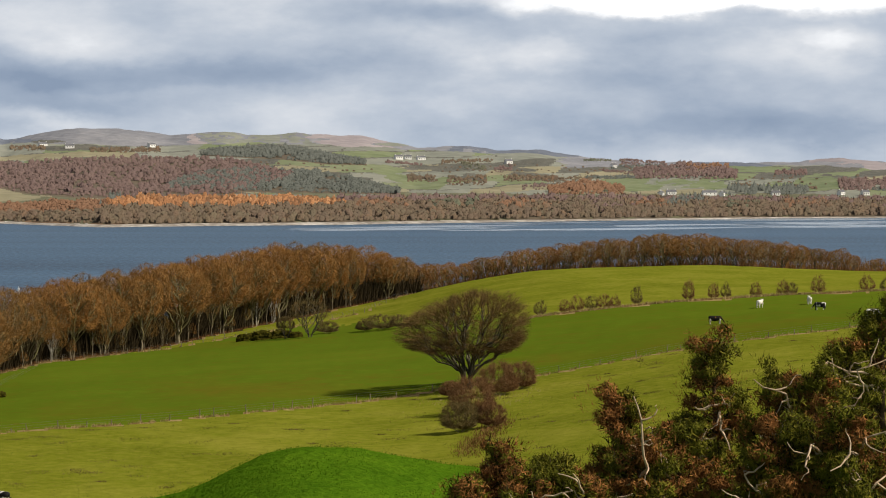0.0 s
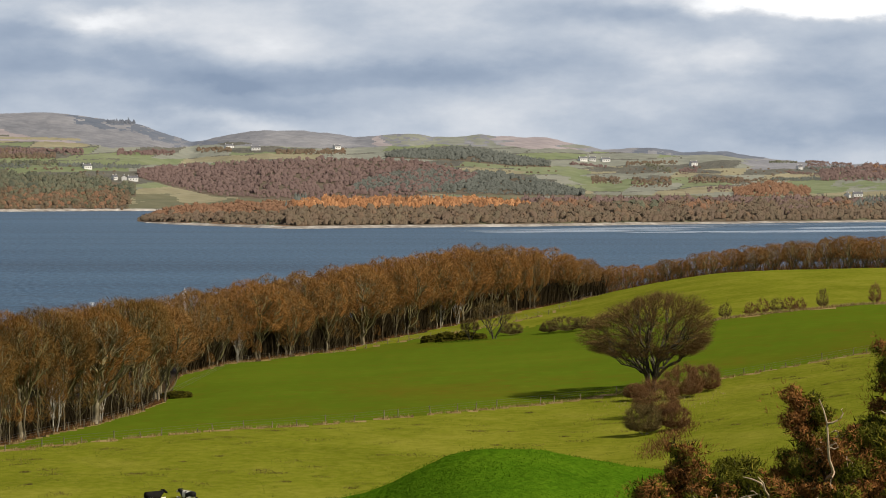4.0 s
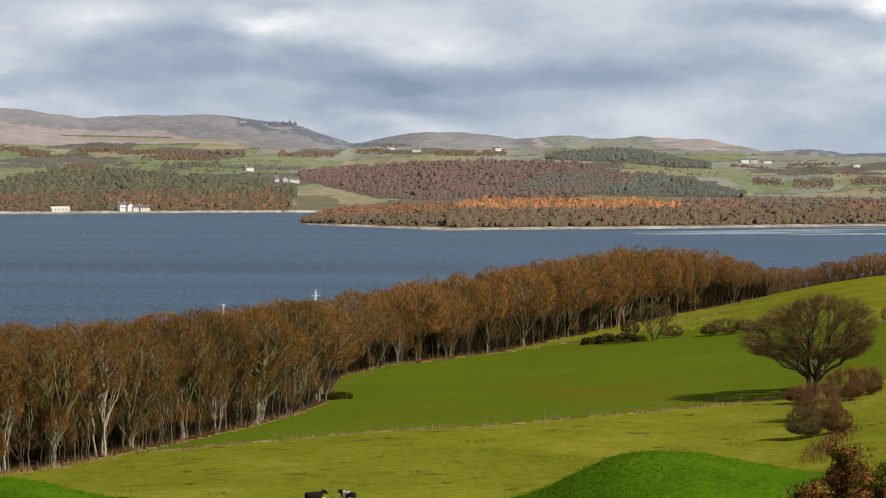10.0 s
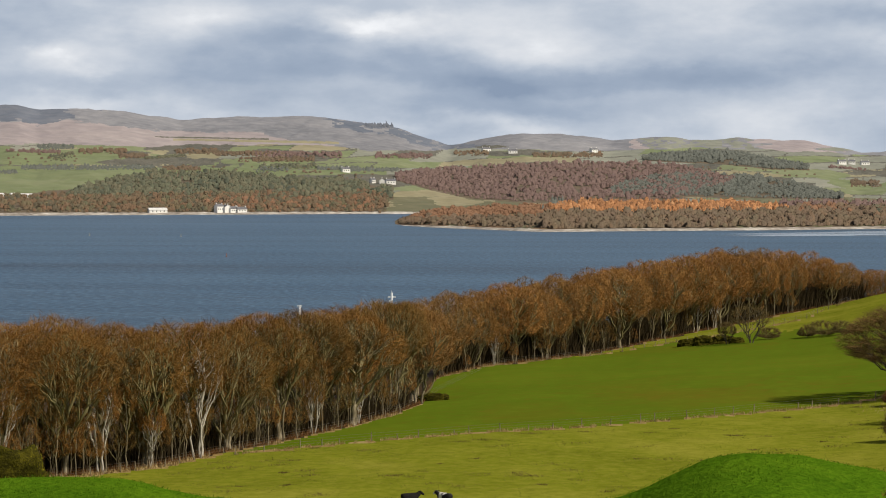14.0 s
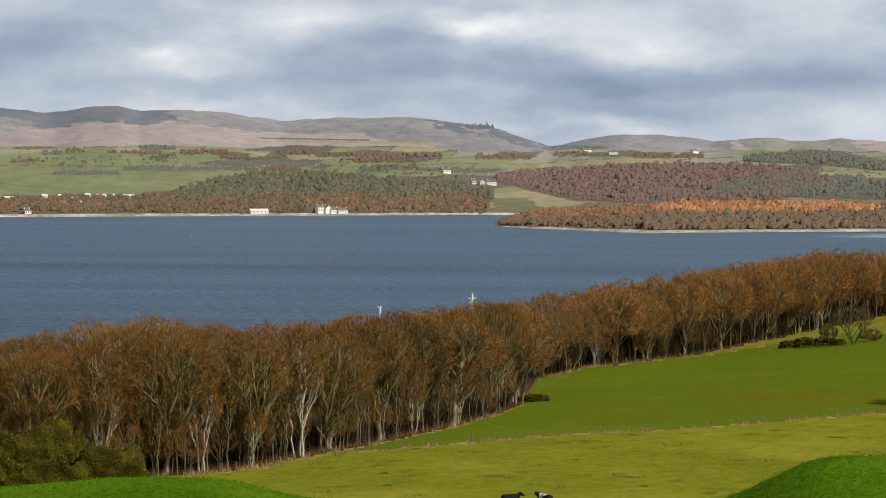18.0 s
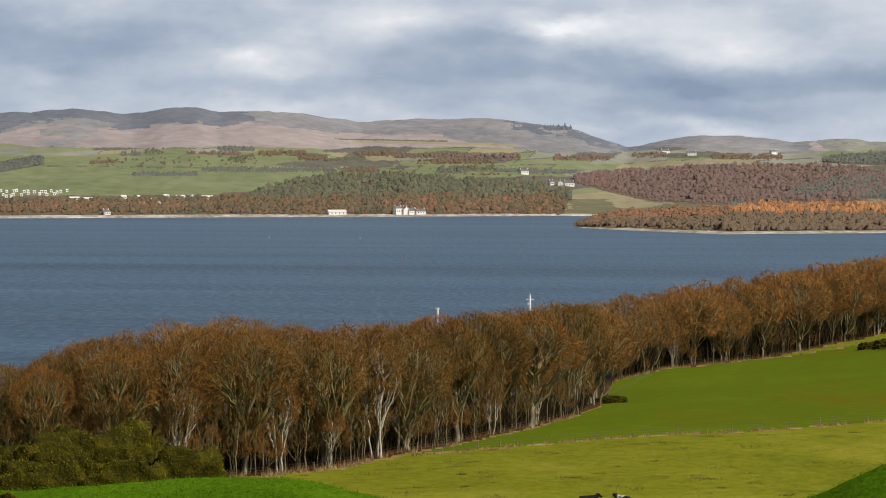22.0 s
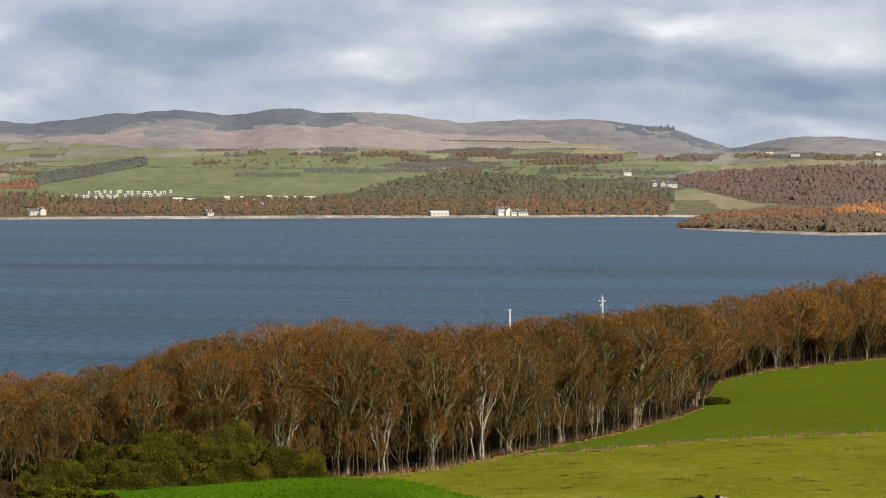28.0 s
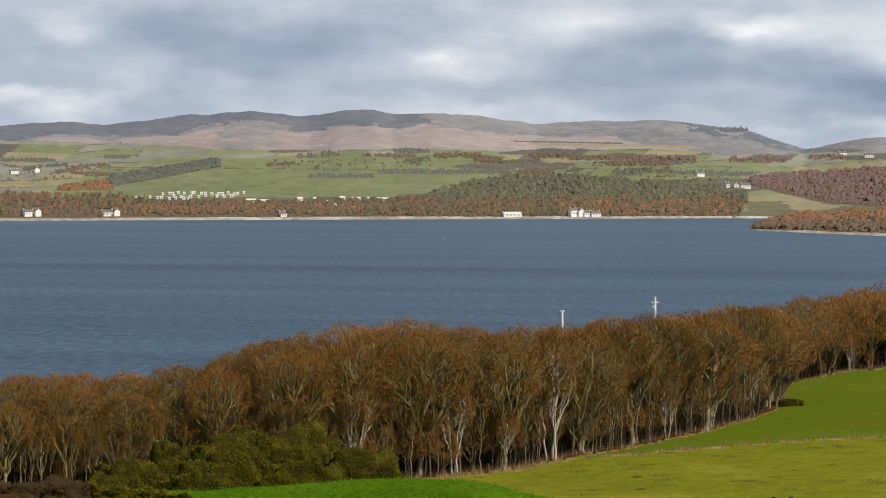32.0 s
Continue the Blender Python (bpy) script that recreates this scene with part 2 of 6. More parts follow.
    puff(560, 230, 420, 60, -0.22)
    puff(150, 220, 320, 60, -0.10)
    puff(-680, 222, 180, 30, 0.24)
    puff(-200, 195, 300, 35, 0.06)
    puff(-1330, 20, 330, 50, 0.12)
    puff(-880, 40, 160, 45, 0.25)
    puff(-860, 120, 400, 50, -0.30)
    puff(-1500, 100, 130, 45, 0.20)
    puff(-1250, 120, 180, 60, -0.12)
    puff(-1200, 200, 300, 35, 0.10)
    puff(-860, 215, 160, 30, 0.18)
    puff(-1130, 60, 200, 60, -0.18)
    puff(-1750, 60, 380, 80, -0.26)
    puff(-1000, 25, 160, 35, 0.22)
    puff(-2180, 30, 100, 35, 0.18)
    puff(-2060, 100, 170, 50, 0.12)
    puff(-1890, 115, 80, 35, 0.14)
    puff(-2230, 170, 200, 30, 0.26)
    puff(-1500, 175, 300, 30, 0.10)
    puff(-2150, 60, 260, 60, -0.06)
    puff(-1400, 130, 200, 50, -0.14)
    puff(-2020, 70, 420, 110, -0.12)
    puff(-900, 70, 300, 60, -0.08)
    puff(-1050, 150, 350, 60, -0.08)
    puff(500, 195, 520, 90, -0.15)
    puff(-2000, 130, 450, 90, -0.13)
    puff(-560, 55, 260, 70, -0.09)
    puff(-820, 70, 220, 60, -0.06)
    puff(-680, 195, 460, 80, -0.20)
    puff(-1150, 190, 320, 60, -0.12)
    puff(-640, 20, 420, 40, 0.10)

    r = n.new("ShaderNodeValToRGB")
    stops = ((0.08, (0.215, 0.275, 0.375)), (0.30, (0.295, 0.355, 0.450)), (0.50, (0.42, 0.47, 0.545)), (0.70, (0.60, 0.625, 0.665)), (0.98, (1.0, 1.0, 1.0)))
    while len(r.color_ramp.elements) < len(stops):
        r.color_ramp.elements.new(0.5)
    for e, (pos, c) in zip(r.color_ramp.elements, stops):
        e.position, e.color = pos, (*c, 1)
    l.new(total, r.inputs[0])
    glow, clear, both, out = n.new("ShaderNodeEmission"), n.new("ShaderNodeBsdfTransparent"), n.new("ShaderNodeMixShader"), n.new("ShaderNodeOutputMaterial")
    l.new(r.outputs[0], glow.inputs[0])
    glow.inputs[1].default_value = 0.97
    fade = n.new("ShaderNodeMapRange")
    fade.inputs["From Min"].default_value, fade.inputs["From Max"].default_value = 0.7, 1.5
    l.new(el, fade.inputs["Value"])
    l.new(fade.outputs[0], both.inputs[0])
    l.new(glow.outputs[0], both.inputs[1])
    l.new(clear.outputs[0], both.inputs[2])
    l.new(both.outputs[0], out.inputs["Surface"])


cloud_material(CLOUD)


def cloud_ring():
    verts, faces, around, rows = [], [], 96, 4
    for i in range(around):
        a = 2 * math.pi * i / around
        for j in range(rows + 1):
            verts.append((4960 * math.sin(a), 4960 * math.cos(a), -150 + 1700 * j / rows))
    for i in range(around):
        for j in range(rows):
            a, b = i * (rows + 1) + j, (i + 1) % around * (rows + 1) + j
            faces.append((a, b, b + 1, a + 1))
    ob = mesh_part("backdrop_clouds", verts, faces, CLOUD)
    ob.location.z = EYE
    return tagged(ob, "broken grey and white cloud drifting over a pale sky", "sky", kind="structure")


clouds = cloud_ring()

# ---- the water ----
WATER = material("loch_water", 0.4)
_w = WATER.node_tree.nodes["Principled BSDF"]
_w.inputs["Specular IOR Level"].default_value = 0.07
# ripple glints, dark troughs and wind lanes are painted into the base colour
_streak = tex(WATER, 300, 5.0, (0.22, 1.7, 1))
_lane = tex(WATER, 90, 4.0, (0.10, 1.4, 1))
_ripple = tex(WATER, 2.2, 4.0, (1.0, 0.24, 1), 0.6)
_sheen = mix(WATER, 0.45, ramp(WATER, _streak, (0.34, (0.004, 0.018, 0.044)), (0.50, (0.023, 0.072, 0.142)), (0.68, (0.072, 0.140, 0.226))), ramp(WATER, _lane, (0.36, (0.006, 0.024, 0.056)), (0.50, (0.025, 0.076, 0.146)), (0.66, (0.068, 0.136, 0.220))))
finish(WATER, mix(WATER, 0.46, _sheen, ramp(WATER, _ripple, (0.38, (0.003, 0.016, 0.040)), (0.50, (0.025, 0.074, 0.138)), (0.66, (0.120, 0.205, 0.300)))), _ripple, 1.0, 0.8)


def water():
    verts, faces, around = [(0, 0, 0)], [], 128
    for i in range(around):
        a = 2 * math.pi * i / around
        verts.append((4950 * math.sin(a), 4950 * math.cos(a), 0))
    faces = [(0, 1 + (i + 1) % around, 1 + i) for i in range(around)]
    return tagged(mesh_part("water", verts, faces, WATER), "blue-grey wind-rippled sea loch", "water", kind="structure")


water()


def sheen_streaks():
    """Smooth pale streaks added over the water under the far shore, coloured to stand for its sheen."""
    rng = np.random.default_rng(14)
    sheen_mat = material("sheen_water", 0.22)
    finish(sheen_mat, ramp(sheen_mat, tex(sheen_mat, 60, 4.0, (0.3, 1.5, 1)), (0.35, (0.12, 0.19, 0.28)), (0.65, (0.34, 0.42, 0.50))))
    verts, faces = [], []
    for k in range(26):
        u, wide, v = rng.uniform(-150, 850), rng.uniform(60, 260), 393 + 17 * rng.random() ** 1.5
        thick = rng.uniform(0.5, 1.5)
        b = len(verts)
        for i in range(13):
            t = i / 12 * 2 - 1
            for s in (-1, 1):
                lev = v - (u + t * wide) * 0.012 + s * thick * (1 - t * t) * rng.uniform(0.6, 1.1)
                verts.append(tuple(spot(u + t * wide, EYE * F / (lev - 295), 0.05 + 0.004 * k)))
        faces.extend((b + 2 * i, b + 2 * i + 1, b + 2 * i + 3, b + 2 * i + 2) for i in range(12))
    return tagged(mesh_part("water_streaks", verts, faces, sheen_mat), "pale streaks added as painted sheen on the loch under the far shore", "water", kind="structure")


sheen_streaks()

# ---- the near land ----
RINGS = (280, 345, 400, 450, 560, 620, 700, 780, 880, 960)
BEARINGS = (-2300, -1400, -1140, -823, -703, -500, -324, -94, 16, 166, 466, 800)
HEIGHTS = [
    (16.0, 16.5, 16.3, 16.3, 16.3, 16.3, 16.5, 17.0, 17.8, 19.5, 22.0, 25.0),
    (15.5, 16.3, 17.4, 18.4, 18.6, 18.7, 18.8, 18.6, 19.0, 20.3, 23.2, 26.0),
    (14.5, 15.0, 16.5, 17.2, 18.0, 18.6, 19.2, 19.1, 19.9, 20.6, 23.9, 26.6),
    (13.0, 13.5, 14.5, 15.8, 17.0, 17.8, 18.5, 19.0, 20.2, 21.2, 24.4, 26.9),
    (5.0, 8.0, 10.0, 12.0, 13.6, 14.2, 16.0, 18.2, 20.8, 23.1, 24.9, 26.5),
    (2.0, 5.0, 7.5, 10.0, 11.5, 13.0, 15.1, 18.2, 21.4, 24.4, 25.7, 26.0),
    (-1.5, 1.5, 4.0, 6.5, 9.0, 11.0, 14.0, 18.4, 22.2, 25.8, 26.8, 25.2),
    (-2.0, -1.0, 0.5, 2.5, 4.5, 7.0, 10.0, 14.0, 18.0, 22.0, 23.0, 22.0),
    (-2.5, -2.5, -2.5, -1.5, 0.5, 1.5, 3.0, 5.0, 8.0, 12.0, 14.0, 13.0),
    (-3.0, -3.0, -3.0, -3.0, -3.0, -3.0, -3.0, -3.0, -3.0, -3.0, -3.0, -3.0),
]
CREST = 150.0                        # where the lush top of the hill breaks off


def crest_height(u):
    """The lush brow: two low mounds, a dip between them."""
    level = eased(u, (-2300, -1850, -1650, -1500, -1350, -1215, -1050, -700, -520, -440, -364, -300, -244, -150, -84, 46, 400, 900),
                      (850, 846, 832, 826, 832, 864, 884, 886, 880, 862, 822, 797, 788, 792, 806, 826, 830, 830), 40)
    return EYE - (level - 295) / F * CREST


def eased(u, xs, ys, width):
    """Interpolation with its corners rounded over the given width."""
    u = np.asarray(u, float)
    taps = (-1.0, -0.66, -0.33, 0.0, 0.33, 0.66, 1.0)
    weights = (0.05, 0.12, 0.20, 0.26, 0.20, 0.12, 0.05)
    return sum(w * np.interp(u + t * width, xs, ys) for t, w in zip(taps, weights))


def near_height(u, r):
    u, r = np.asarray(u, float), np.asarray(r, float)
    rows = np.stack([eased(u, BEARINGS, h, 130) for h in HEIGHTS])
    k = np.clip(np.searchsorted(RINGS, r) - 1, 0, len(RINGS) - 2)
    ring = np.asarray(RINGS, float)
    t = np.clip((r - ring[k]) / (ring[k + 1] - ring[k]), 0, 1)
    t = t * t * (3 - 2 * t) * 0.35 + t * 0.65
    at = np.arange(u.size).reshape(u.shape)
    flat = rows.reshape(len(RINGS), -1)
    field = flat[k.ravel(), at.ravel()].reshape(u.shape) * (1 - t) + flat[k.ravel() + 1, at.ravel()].reshape(u.shape) * t
    top = crest_height(u)
    # from the eye's hilltop down to the brow, then steeply to the field
    s = np.clip((r - 95) / (CREST - 95), 0, 1)
    s = s * s * (3 - 2 * s)
    slope = EYE - 1.7 - 0.118 * r
    brow = slope * (1 - s) + top * s
    fall = np.clip((r - CREST) / 95.0, 0, 1)
    fall = 1 - (1 - fall) ** 1.7
    low = top * (1 - fall) + (rows[0] - 0.8) * fall
    low = np.where(r > 245, (rows[0] - 0.8) + 0.8 * np.clip((r - 245) / 35, 0, 1), low)
    return np.where(r < CREST, brow, np.where(r < 280, low, field))


FENCE_U = (-1140, -823, -703, -500, -324, -94, 16, 166, 316, 466, 616, 800)
FENCE_R = (342, 352, 357, 365, 375, 394, 402, 411, 420, 430, 436, 444)
EDGE_U = (-2300, -1700, -1400, -1269, -1099, -949, -859, -815, -790, -703, -573, -444, -324, -134, -94, -20)
EDGE_R = (316, 322, 330, 336, 352, 378, 404, 425, 520, 560, 578, 618, 660, 702, 712, 735)
FIELD_R = (316, 322, 330, 336, 352, 378, 404, 425, 520, 560, 575, 600, 620, 660, 690, 735)


def fence_r(u):
    return np.interp(u, FENCE_U, FENCE_R)


def edge_r(u):
    """Where the wood's floor begins."""
    return np.interp(u, EDGE_U, EDGE_R)


def field_r(u):
    """Where the smooth field ends, before the bank under the wood."""
    return np.interp(u, EDGE_U, FIELD_R)


def near_ground():
    us = np.concatenate([np.linspace(-math.pi * F, -2700, 40)[:-1], np.arange(-2700, 1300, 6.0), np.linspace(1300, math.pi * F, 40)[:-1]])
    rs = np.concatenate([[0.0, 4, 10, 20, 35, 50], np.arange(60, 140, 5.0), np.arange(140, 175, 1.5), np.arange(175, 320, 4.0), np.arange(320, 460, 2.5), np.arange(460, 980, 8.0)])
    U, R = np.meshgrid(us, rs, indexing="ij")
    Z = near_height(U, R)
    X, Y = R * np.sin(U / F), R * np.cos(U / F)
    Z = Z + (fbm(X / 14, Y / 14, 5) - 0.47) * 0.7 * np.clip((R - 60) / 100, 0, 1) + (fbm(X / 2.2, Y / 2.2, 9, 3) - 0.44) * 0.16
    Z = Z + (fbm(X / 0.9, Y / 0.9, 12, 3) - 0.44) * 0.16 * (R < 205) * (R > 60)
    verts = np.stack([X, Y, Z], -1).reshape(-1, 3)
    nu, nr = U.shape
    i, j = np.meshgrid(np.arange(nu), np.arange(nr - 1), indexing="ij")
    a, b = i * nr + j, (i + 1) % nu * nr + j
    faces = np.stack([a, a + 1, b + 1, b], -1).reshape(-1, 4)
    uc, rc = U[:, :-1] + 3, (R[:, :-1] + R[:, 1:]) / 2
    wob = (fbm(uc / 22, rc / 5, 3) - 0.47)
    mat = np.full(uc.shape, 1)
    mat[rc < 205] = 2
    fr = fence_r(uc)
    mat[(rc > fr) & (uc > -1150)] = 0
    mat[(abs(rc - fr) < 0.9 + wob * 2.5) & (uc > -1150) & (uc < 800)] = 3
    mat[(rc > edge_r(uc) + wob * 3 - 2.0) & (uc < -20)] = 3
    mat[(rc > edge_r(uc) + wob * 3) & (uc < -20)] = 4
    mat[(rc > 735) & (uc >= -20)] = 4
    hedge = np.interp(uc, (130, 166, 466, 800), (535, 540, 560, 572))
    mat[(abs(rc - hedge) < 1.6 + wob * 4) & (uc > 140)] = 3
    mat[(rc > np.interp(uc, (-700, -324, 16, 130, 166, 466, 800), (760, 640, 590, 539, 543, 563, 575)) + wob * 16) & (mat == 0)] = 1
    mat[(rc > field_r(uc)) & (rc < edge_r(uc) - 2) & (uc > -560) & (uc < -20)] = 1
    mat[(abs(rc - field_r(uc)) < 1.0 + wob * 3) & (uc > -560) & (uc < -60)] = 3
    return tagged(mesh_part("ground", verts, faces, [UPPER, LOWER, MOUND, VERGE, LITTER], index=mat.ravel(), smooth=True),
                  "green grazed hillside falling to the water", "ground", kind="structure")


near_ground()


def near_spot(u, v):
    """The place on the near field at that bearing and level: r and z."""
    r = np.linspace(282, 760, 480)
    z = near_height(np.full(480, float(u)), r)
    lev = 295 + (EYE - z) / r * F
    k = int(np.argmax(lev <= v)) if (lev <= v).any() else 479
    return float(r[k]), float(z[k])


def ground_z(u, r):
    return float(near_height(np.array([float(u)]), np.array([float(r)]))[0])


# ---- the far shore ----
SKY_U = (-2600, -2180, -2084, -1997, -1859, -1740, -1645, -1590, -1526, -1492, -1422, -1342, -1243, -1144, -994, -905, -855, -770, -684, -634, -544, -484, -384, -344, -264, -144, -64, -44, 46, 96, 171, 216, 296, 366, 516, 616, 696, 784, 1200)
SKY_V = (214, 208, 200, 205, 189, 181, 191, 180, 178, 187, 184, 189, 204, 199, 198, 211, 219, 249, 233, 228, 231, 240, 233, 240, 236, 241, 256, 262, 258, 266, 264, 274, 283, 287, 288, 287, 280, 288, 290)
RISE_S = (0.0, 0.012, 0.06, 0.2, 0.5, 0.75, 1.0)
RISE_G = (0.0, 0.025, 0.075, 0.2, 0.5, 0.74, 1.0)
FAR_END = 4850.0
POINT_U = (-874, -866, -850, -800, -603, -413, -184, 16, 216, 416, 616, 784, 1250)
POINT_V = (380, 388, 391, 394, 402, 400, 398, 395, 392, 389, 386, 385, 383)
POINT_TOP = (380, 384, 376, 361, 352, 351, 352, 354, 357, 360, 362, 362, 362)


def main_shore(u):
    return np.interp(u, (-2600, -2180, -1700, -1163, -900, 1250), (374, 374, 373, 371, 370, 370))


def far_level(u, s):
    shore, top = main_shore(u), eased(u, SKY_U, SKY_V, 9)
    g = np.interp(s, RISE_S, RISE_G)
    bumps = (fbm(np.asarray(u) / 150, s * 9, 21) - 0.47) * 22 * (1 - 0.55 * s) * np.sin(np.pi * np.clip(s, 0, 1)) ** 0.8
    rough = (fbm(np.asarray(u) / 26, s * 40, 31) - 0.47) * 5.0 * np.clip(s * 6, 0, 1)
    return shore + (top - shore) * g + (bumps + rough) * np.clip(s * 4, 0, 1)


def far_r(u, s):
    r0 = EYE * F / (main_shore(u) - 295)
    return r0 + (FAR_END - r0) * s


def far_z(u, s):
    return EYE - (far_level(u, s) - 295) / F * far_r(u, s)


def far_spot(u, v):
    """The place on the far slope at that bearing and level: r and z."""
    s = np.linspace(0, 1, 160)
    lev = far_level(np.full(160, float(u)), s)
    k = int(np.argmax(lev <= v)) if (lev <= v).any() else 159
    return float(far_r(u, s[k])), float(far_z(np.array([float(u)]), s[k:k + 1])[0])


def point_level(u, s):
    """The wooded point that runs out before the far shore."""
    shore, top = np.interp(u, POINT_U, POINT_V), np.interp(u, POINT_U, POINT_TOP)
    g = np.interp(s, (0, 0.012, 0.03, 0.1, 0.25, 0.45, 0.7, 1.0), (0, 0.07, 0.12, 0.45, 0.85, 1.0, 0.9, 0.1))
    return shore + (top - shore) * g + (fbm(np.asarray(u) / 40, s * 9, 77) - 0.47) * 4 * np.clip(s * 8, 0, 1)


def point_r(u, s):
    r0 = EYE * F / (np.interp(u, POINT_U, POINT_V) - 295)
    return r0 + (3440 - r0) * s


def point_z(u, s):
    return EYE - (point_level(u, s) - 295) / F * point_r(u, s)


def point_spot(u, v):
    s = np.linspace(0, 0.45, 90)
    lev = point_level(np.full(90, float(u)), s)
    k = int(np.argmax(lev <= v)) if (lev <= v).any() else 89
    return float(point_r(u, s[k])), float(point_z(np.array([float(u)]), s[k:k + 1])[0])


def sheet(U, S, R, Z):
    X, Y = R * np.sin(U / F), R * np.cos(U / F)
    verts = np.stack([X, Y, Z], -1).reshape(-1, 3)
    nu, nr = U.shape
    i, j = np.meshgrid(np.arange(nu - 1), np.arange(nr - 1), indexing="ij")
    a, b = i * nr + j, (i + 1) * nr + j
    return verts, np.stack([a, a + 1, b + 1, b], -1).reshape(-1, 4)


# the larger woods of the far slope: bearings, and the levels of their upper and lower edges
WOODS = {
    "red": ((-860, -800, -740, -640, -520, -420, -340, -270), (304, 294, 290, 284, 280, 283, 292, 312), (312, 328, 342, 350, 352, 350, 338, 318)),
    "plantation": ((-480, -430, -380, -240, -150, -80), (330, 308, 303, 304, 320, 341), (336, 338, 339, 341, 343, 344)),
    "ridge": ((-425, -380, -300, -250, -200, -138), (274, 266, 262, 265, 276, 289), (275, 278, 281, 286, 291, 292)),
    "green": ((-1440, -1400, -1350, -1310, -1170, -1020, -930, -870), (338, 320, 308, 300, 297, 311, 315, 330), (346, 348, 348, 347, 346, 346, 345, 344)),
    "shore": ((-1490, -1400, -1300, -880), (350, 342, 338, 334), (368, 368, 368, 368)),
}


def far_land():
    us = np.arange(-2600, 1200, 4.0)
    ss = np.concatenate([[-0.02, -0.004], np.linspace(0, 0.06, 14)[:-1], np.linspace(0.06, 1, 190)])
    U, S = np.meshgrid(us, ss, indexing="ij")
    Z = np.where(S < 0, S * 120, far_z(U, S))
    verts, faces = sheet(U, S, far_r(U, S), Z)
    u, s = U[:-1, :-1], S[:-1, :-1]
    lev, top = far_level(u, s), np.interp(u, SKY_U, SKY_V)
    n1, n2 = fbm(u / 70, lev / 14, 41), fbm(u / 160, lev / 30, 43)
    fine = fbm(u / 14, lev / 3.5, 45)
    w = u + (fbm(u / 60, lev / 9, 49) - 0.47) * 220

    def patch(u0, v0, half_u, half_v, slope=0.0):
        """A ragged oval of hillside."""
        return ((u - u0) / half_u) ** 2 + ((lev - v0 - (u - u0) * slope) / half_v) ** 2 < 0.6 + (n1 - 0.47) * 2.2 + (fine - 0.47) * 0.9

    # enclosed pastures: strips across the slope, cut into fields by hedges
    strip = lev / 11.5 + u / 420 + (n2 - 0.47) * 1.6
    row = np.floor(strip)
    along = (u + 31 * hashed(row, row * 0, 61) * 4 + (lev - 300) * 1.3) / (70 + 70 * hashed(row, row * 0, 63))
    col = np.floor(along)
    tone = hashed(row, col, 67)
    mat = np.full(u.shape, 0)
    mat[tone > 0.52] = 1
    mat[tone > 0.86] = 8
    mat[tone < 0.12] = 9
    hedge = ((strip - row < 0.13) & (hashed(row, col, 71) > 0.35)) | ((along - col < 0.035) & (hashed(row, col, 73) > 0.5))
    mat[hedge & (fine > 0.38)] = 9
    # the open hill above them
    hill_from = np.interp(u, (-2600, -2180, -1800, -1400, -1100, -900, -700, -300, 0, 300, 784), (234, 232, 246, 252, 248, 258, 258, 256, 266, 280, 288)) + (n1 - 0.47) * 14
    hill = lev < hill_from
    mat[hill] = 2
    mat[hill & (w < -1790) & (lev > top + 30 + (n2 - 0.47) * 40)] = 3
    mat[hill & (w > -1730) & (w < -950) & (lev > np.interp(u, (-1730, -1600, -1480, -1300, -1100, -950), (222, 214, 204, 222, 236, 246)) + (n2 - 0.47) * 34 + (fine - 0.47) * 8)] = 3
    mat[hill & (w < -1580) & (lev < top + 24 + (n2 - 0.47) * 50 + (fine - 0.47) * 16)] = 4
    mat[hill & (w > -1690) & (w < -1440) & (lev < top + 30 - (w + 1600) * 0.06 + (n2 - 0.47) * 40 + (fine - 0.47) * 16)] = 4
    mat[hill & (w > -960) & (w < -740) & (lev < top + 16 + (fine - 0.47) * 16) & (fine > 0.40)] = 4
    mat[hill & (w > -700) & (n2 > 0.52) & (fine > 0.40)] = 0
    mat[hill & (w > -440) & (w < -60) & (n2 < 0.50)] = 3
    mat[hill & (w > 0) & (w < 230) & (lev < top + 10 + (fine - 0.4) * 30)] = 4
    mat[(abs(lev - 242 - (u + 1100) * 0.02) < 1.8) & (u > -1260) & (u < -965)] = 8
    mat[(abs(lev - 236.5 - (u + 1180) * 0.02) < 1.2) & (u > -1290) & (u < -1090)] = 9
    # bright grazing above the caravans, a fence line across it
    bright = (w > -1990 - (lev - 285) * 3.4) & (w < -1300 + (fine - 0.47) * 60) & (lev > 258 + (n1 - 0.47) * 12 - (u + 1500) * 0.012) & (lev < 336)
    mat[bright] = 1
    mat[bright & (lev < 284 + (u + 1600) * 0.01) & (n2 > 0.47)] = 8
    mat[bright & (abs(lev - 284 - (u + 1600) * 0.01) < 1.0) & (fine > 0.42)] = 9
    # pasture and scrub in the middle distance
    mat[(u > -1150) & (u < -880) & (lev > 272) & (lev < 304) & (mat != 9)] = 1
    for spot_of in ((-1260, 279, 130, 13, 0.0), (-1090, 262, 60, 8, 0.02), (-1040, 268, 80, 10, 0.05), (-1330, 263, 40, 5, 0.0), (-640, 262, 70, 8, 0.0), (-700, 252, 60, 6, 0.0), (40, 314, 45, 10, 0.1), (170, 316, 60, 9, 0.1), (-30, 298, 40, 5, 0.0), (120, 300, 60, 4, 0.05), (700, 312, 70, 6, 0.05), (640, 306, 50, 6, 0.0)):
        mat[patch(*spot_of)] = 9
    for spot_of in ((112, 318, 34, 8, 0.0), (450, 326, 90, 11, 0.05), (600, 328, 120, 12, 0.05), (-60, 320, 60, 9, 0.2), (-150, 300, 90, 9, 0.06)):
        mat[patch(*spot_of)] = 1
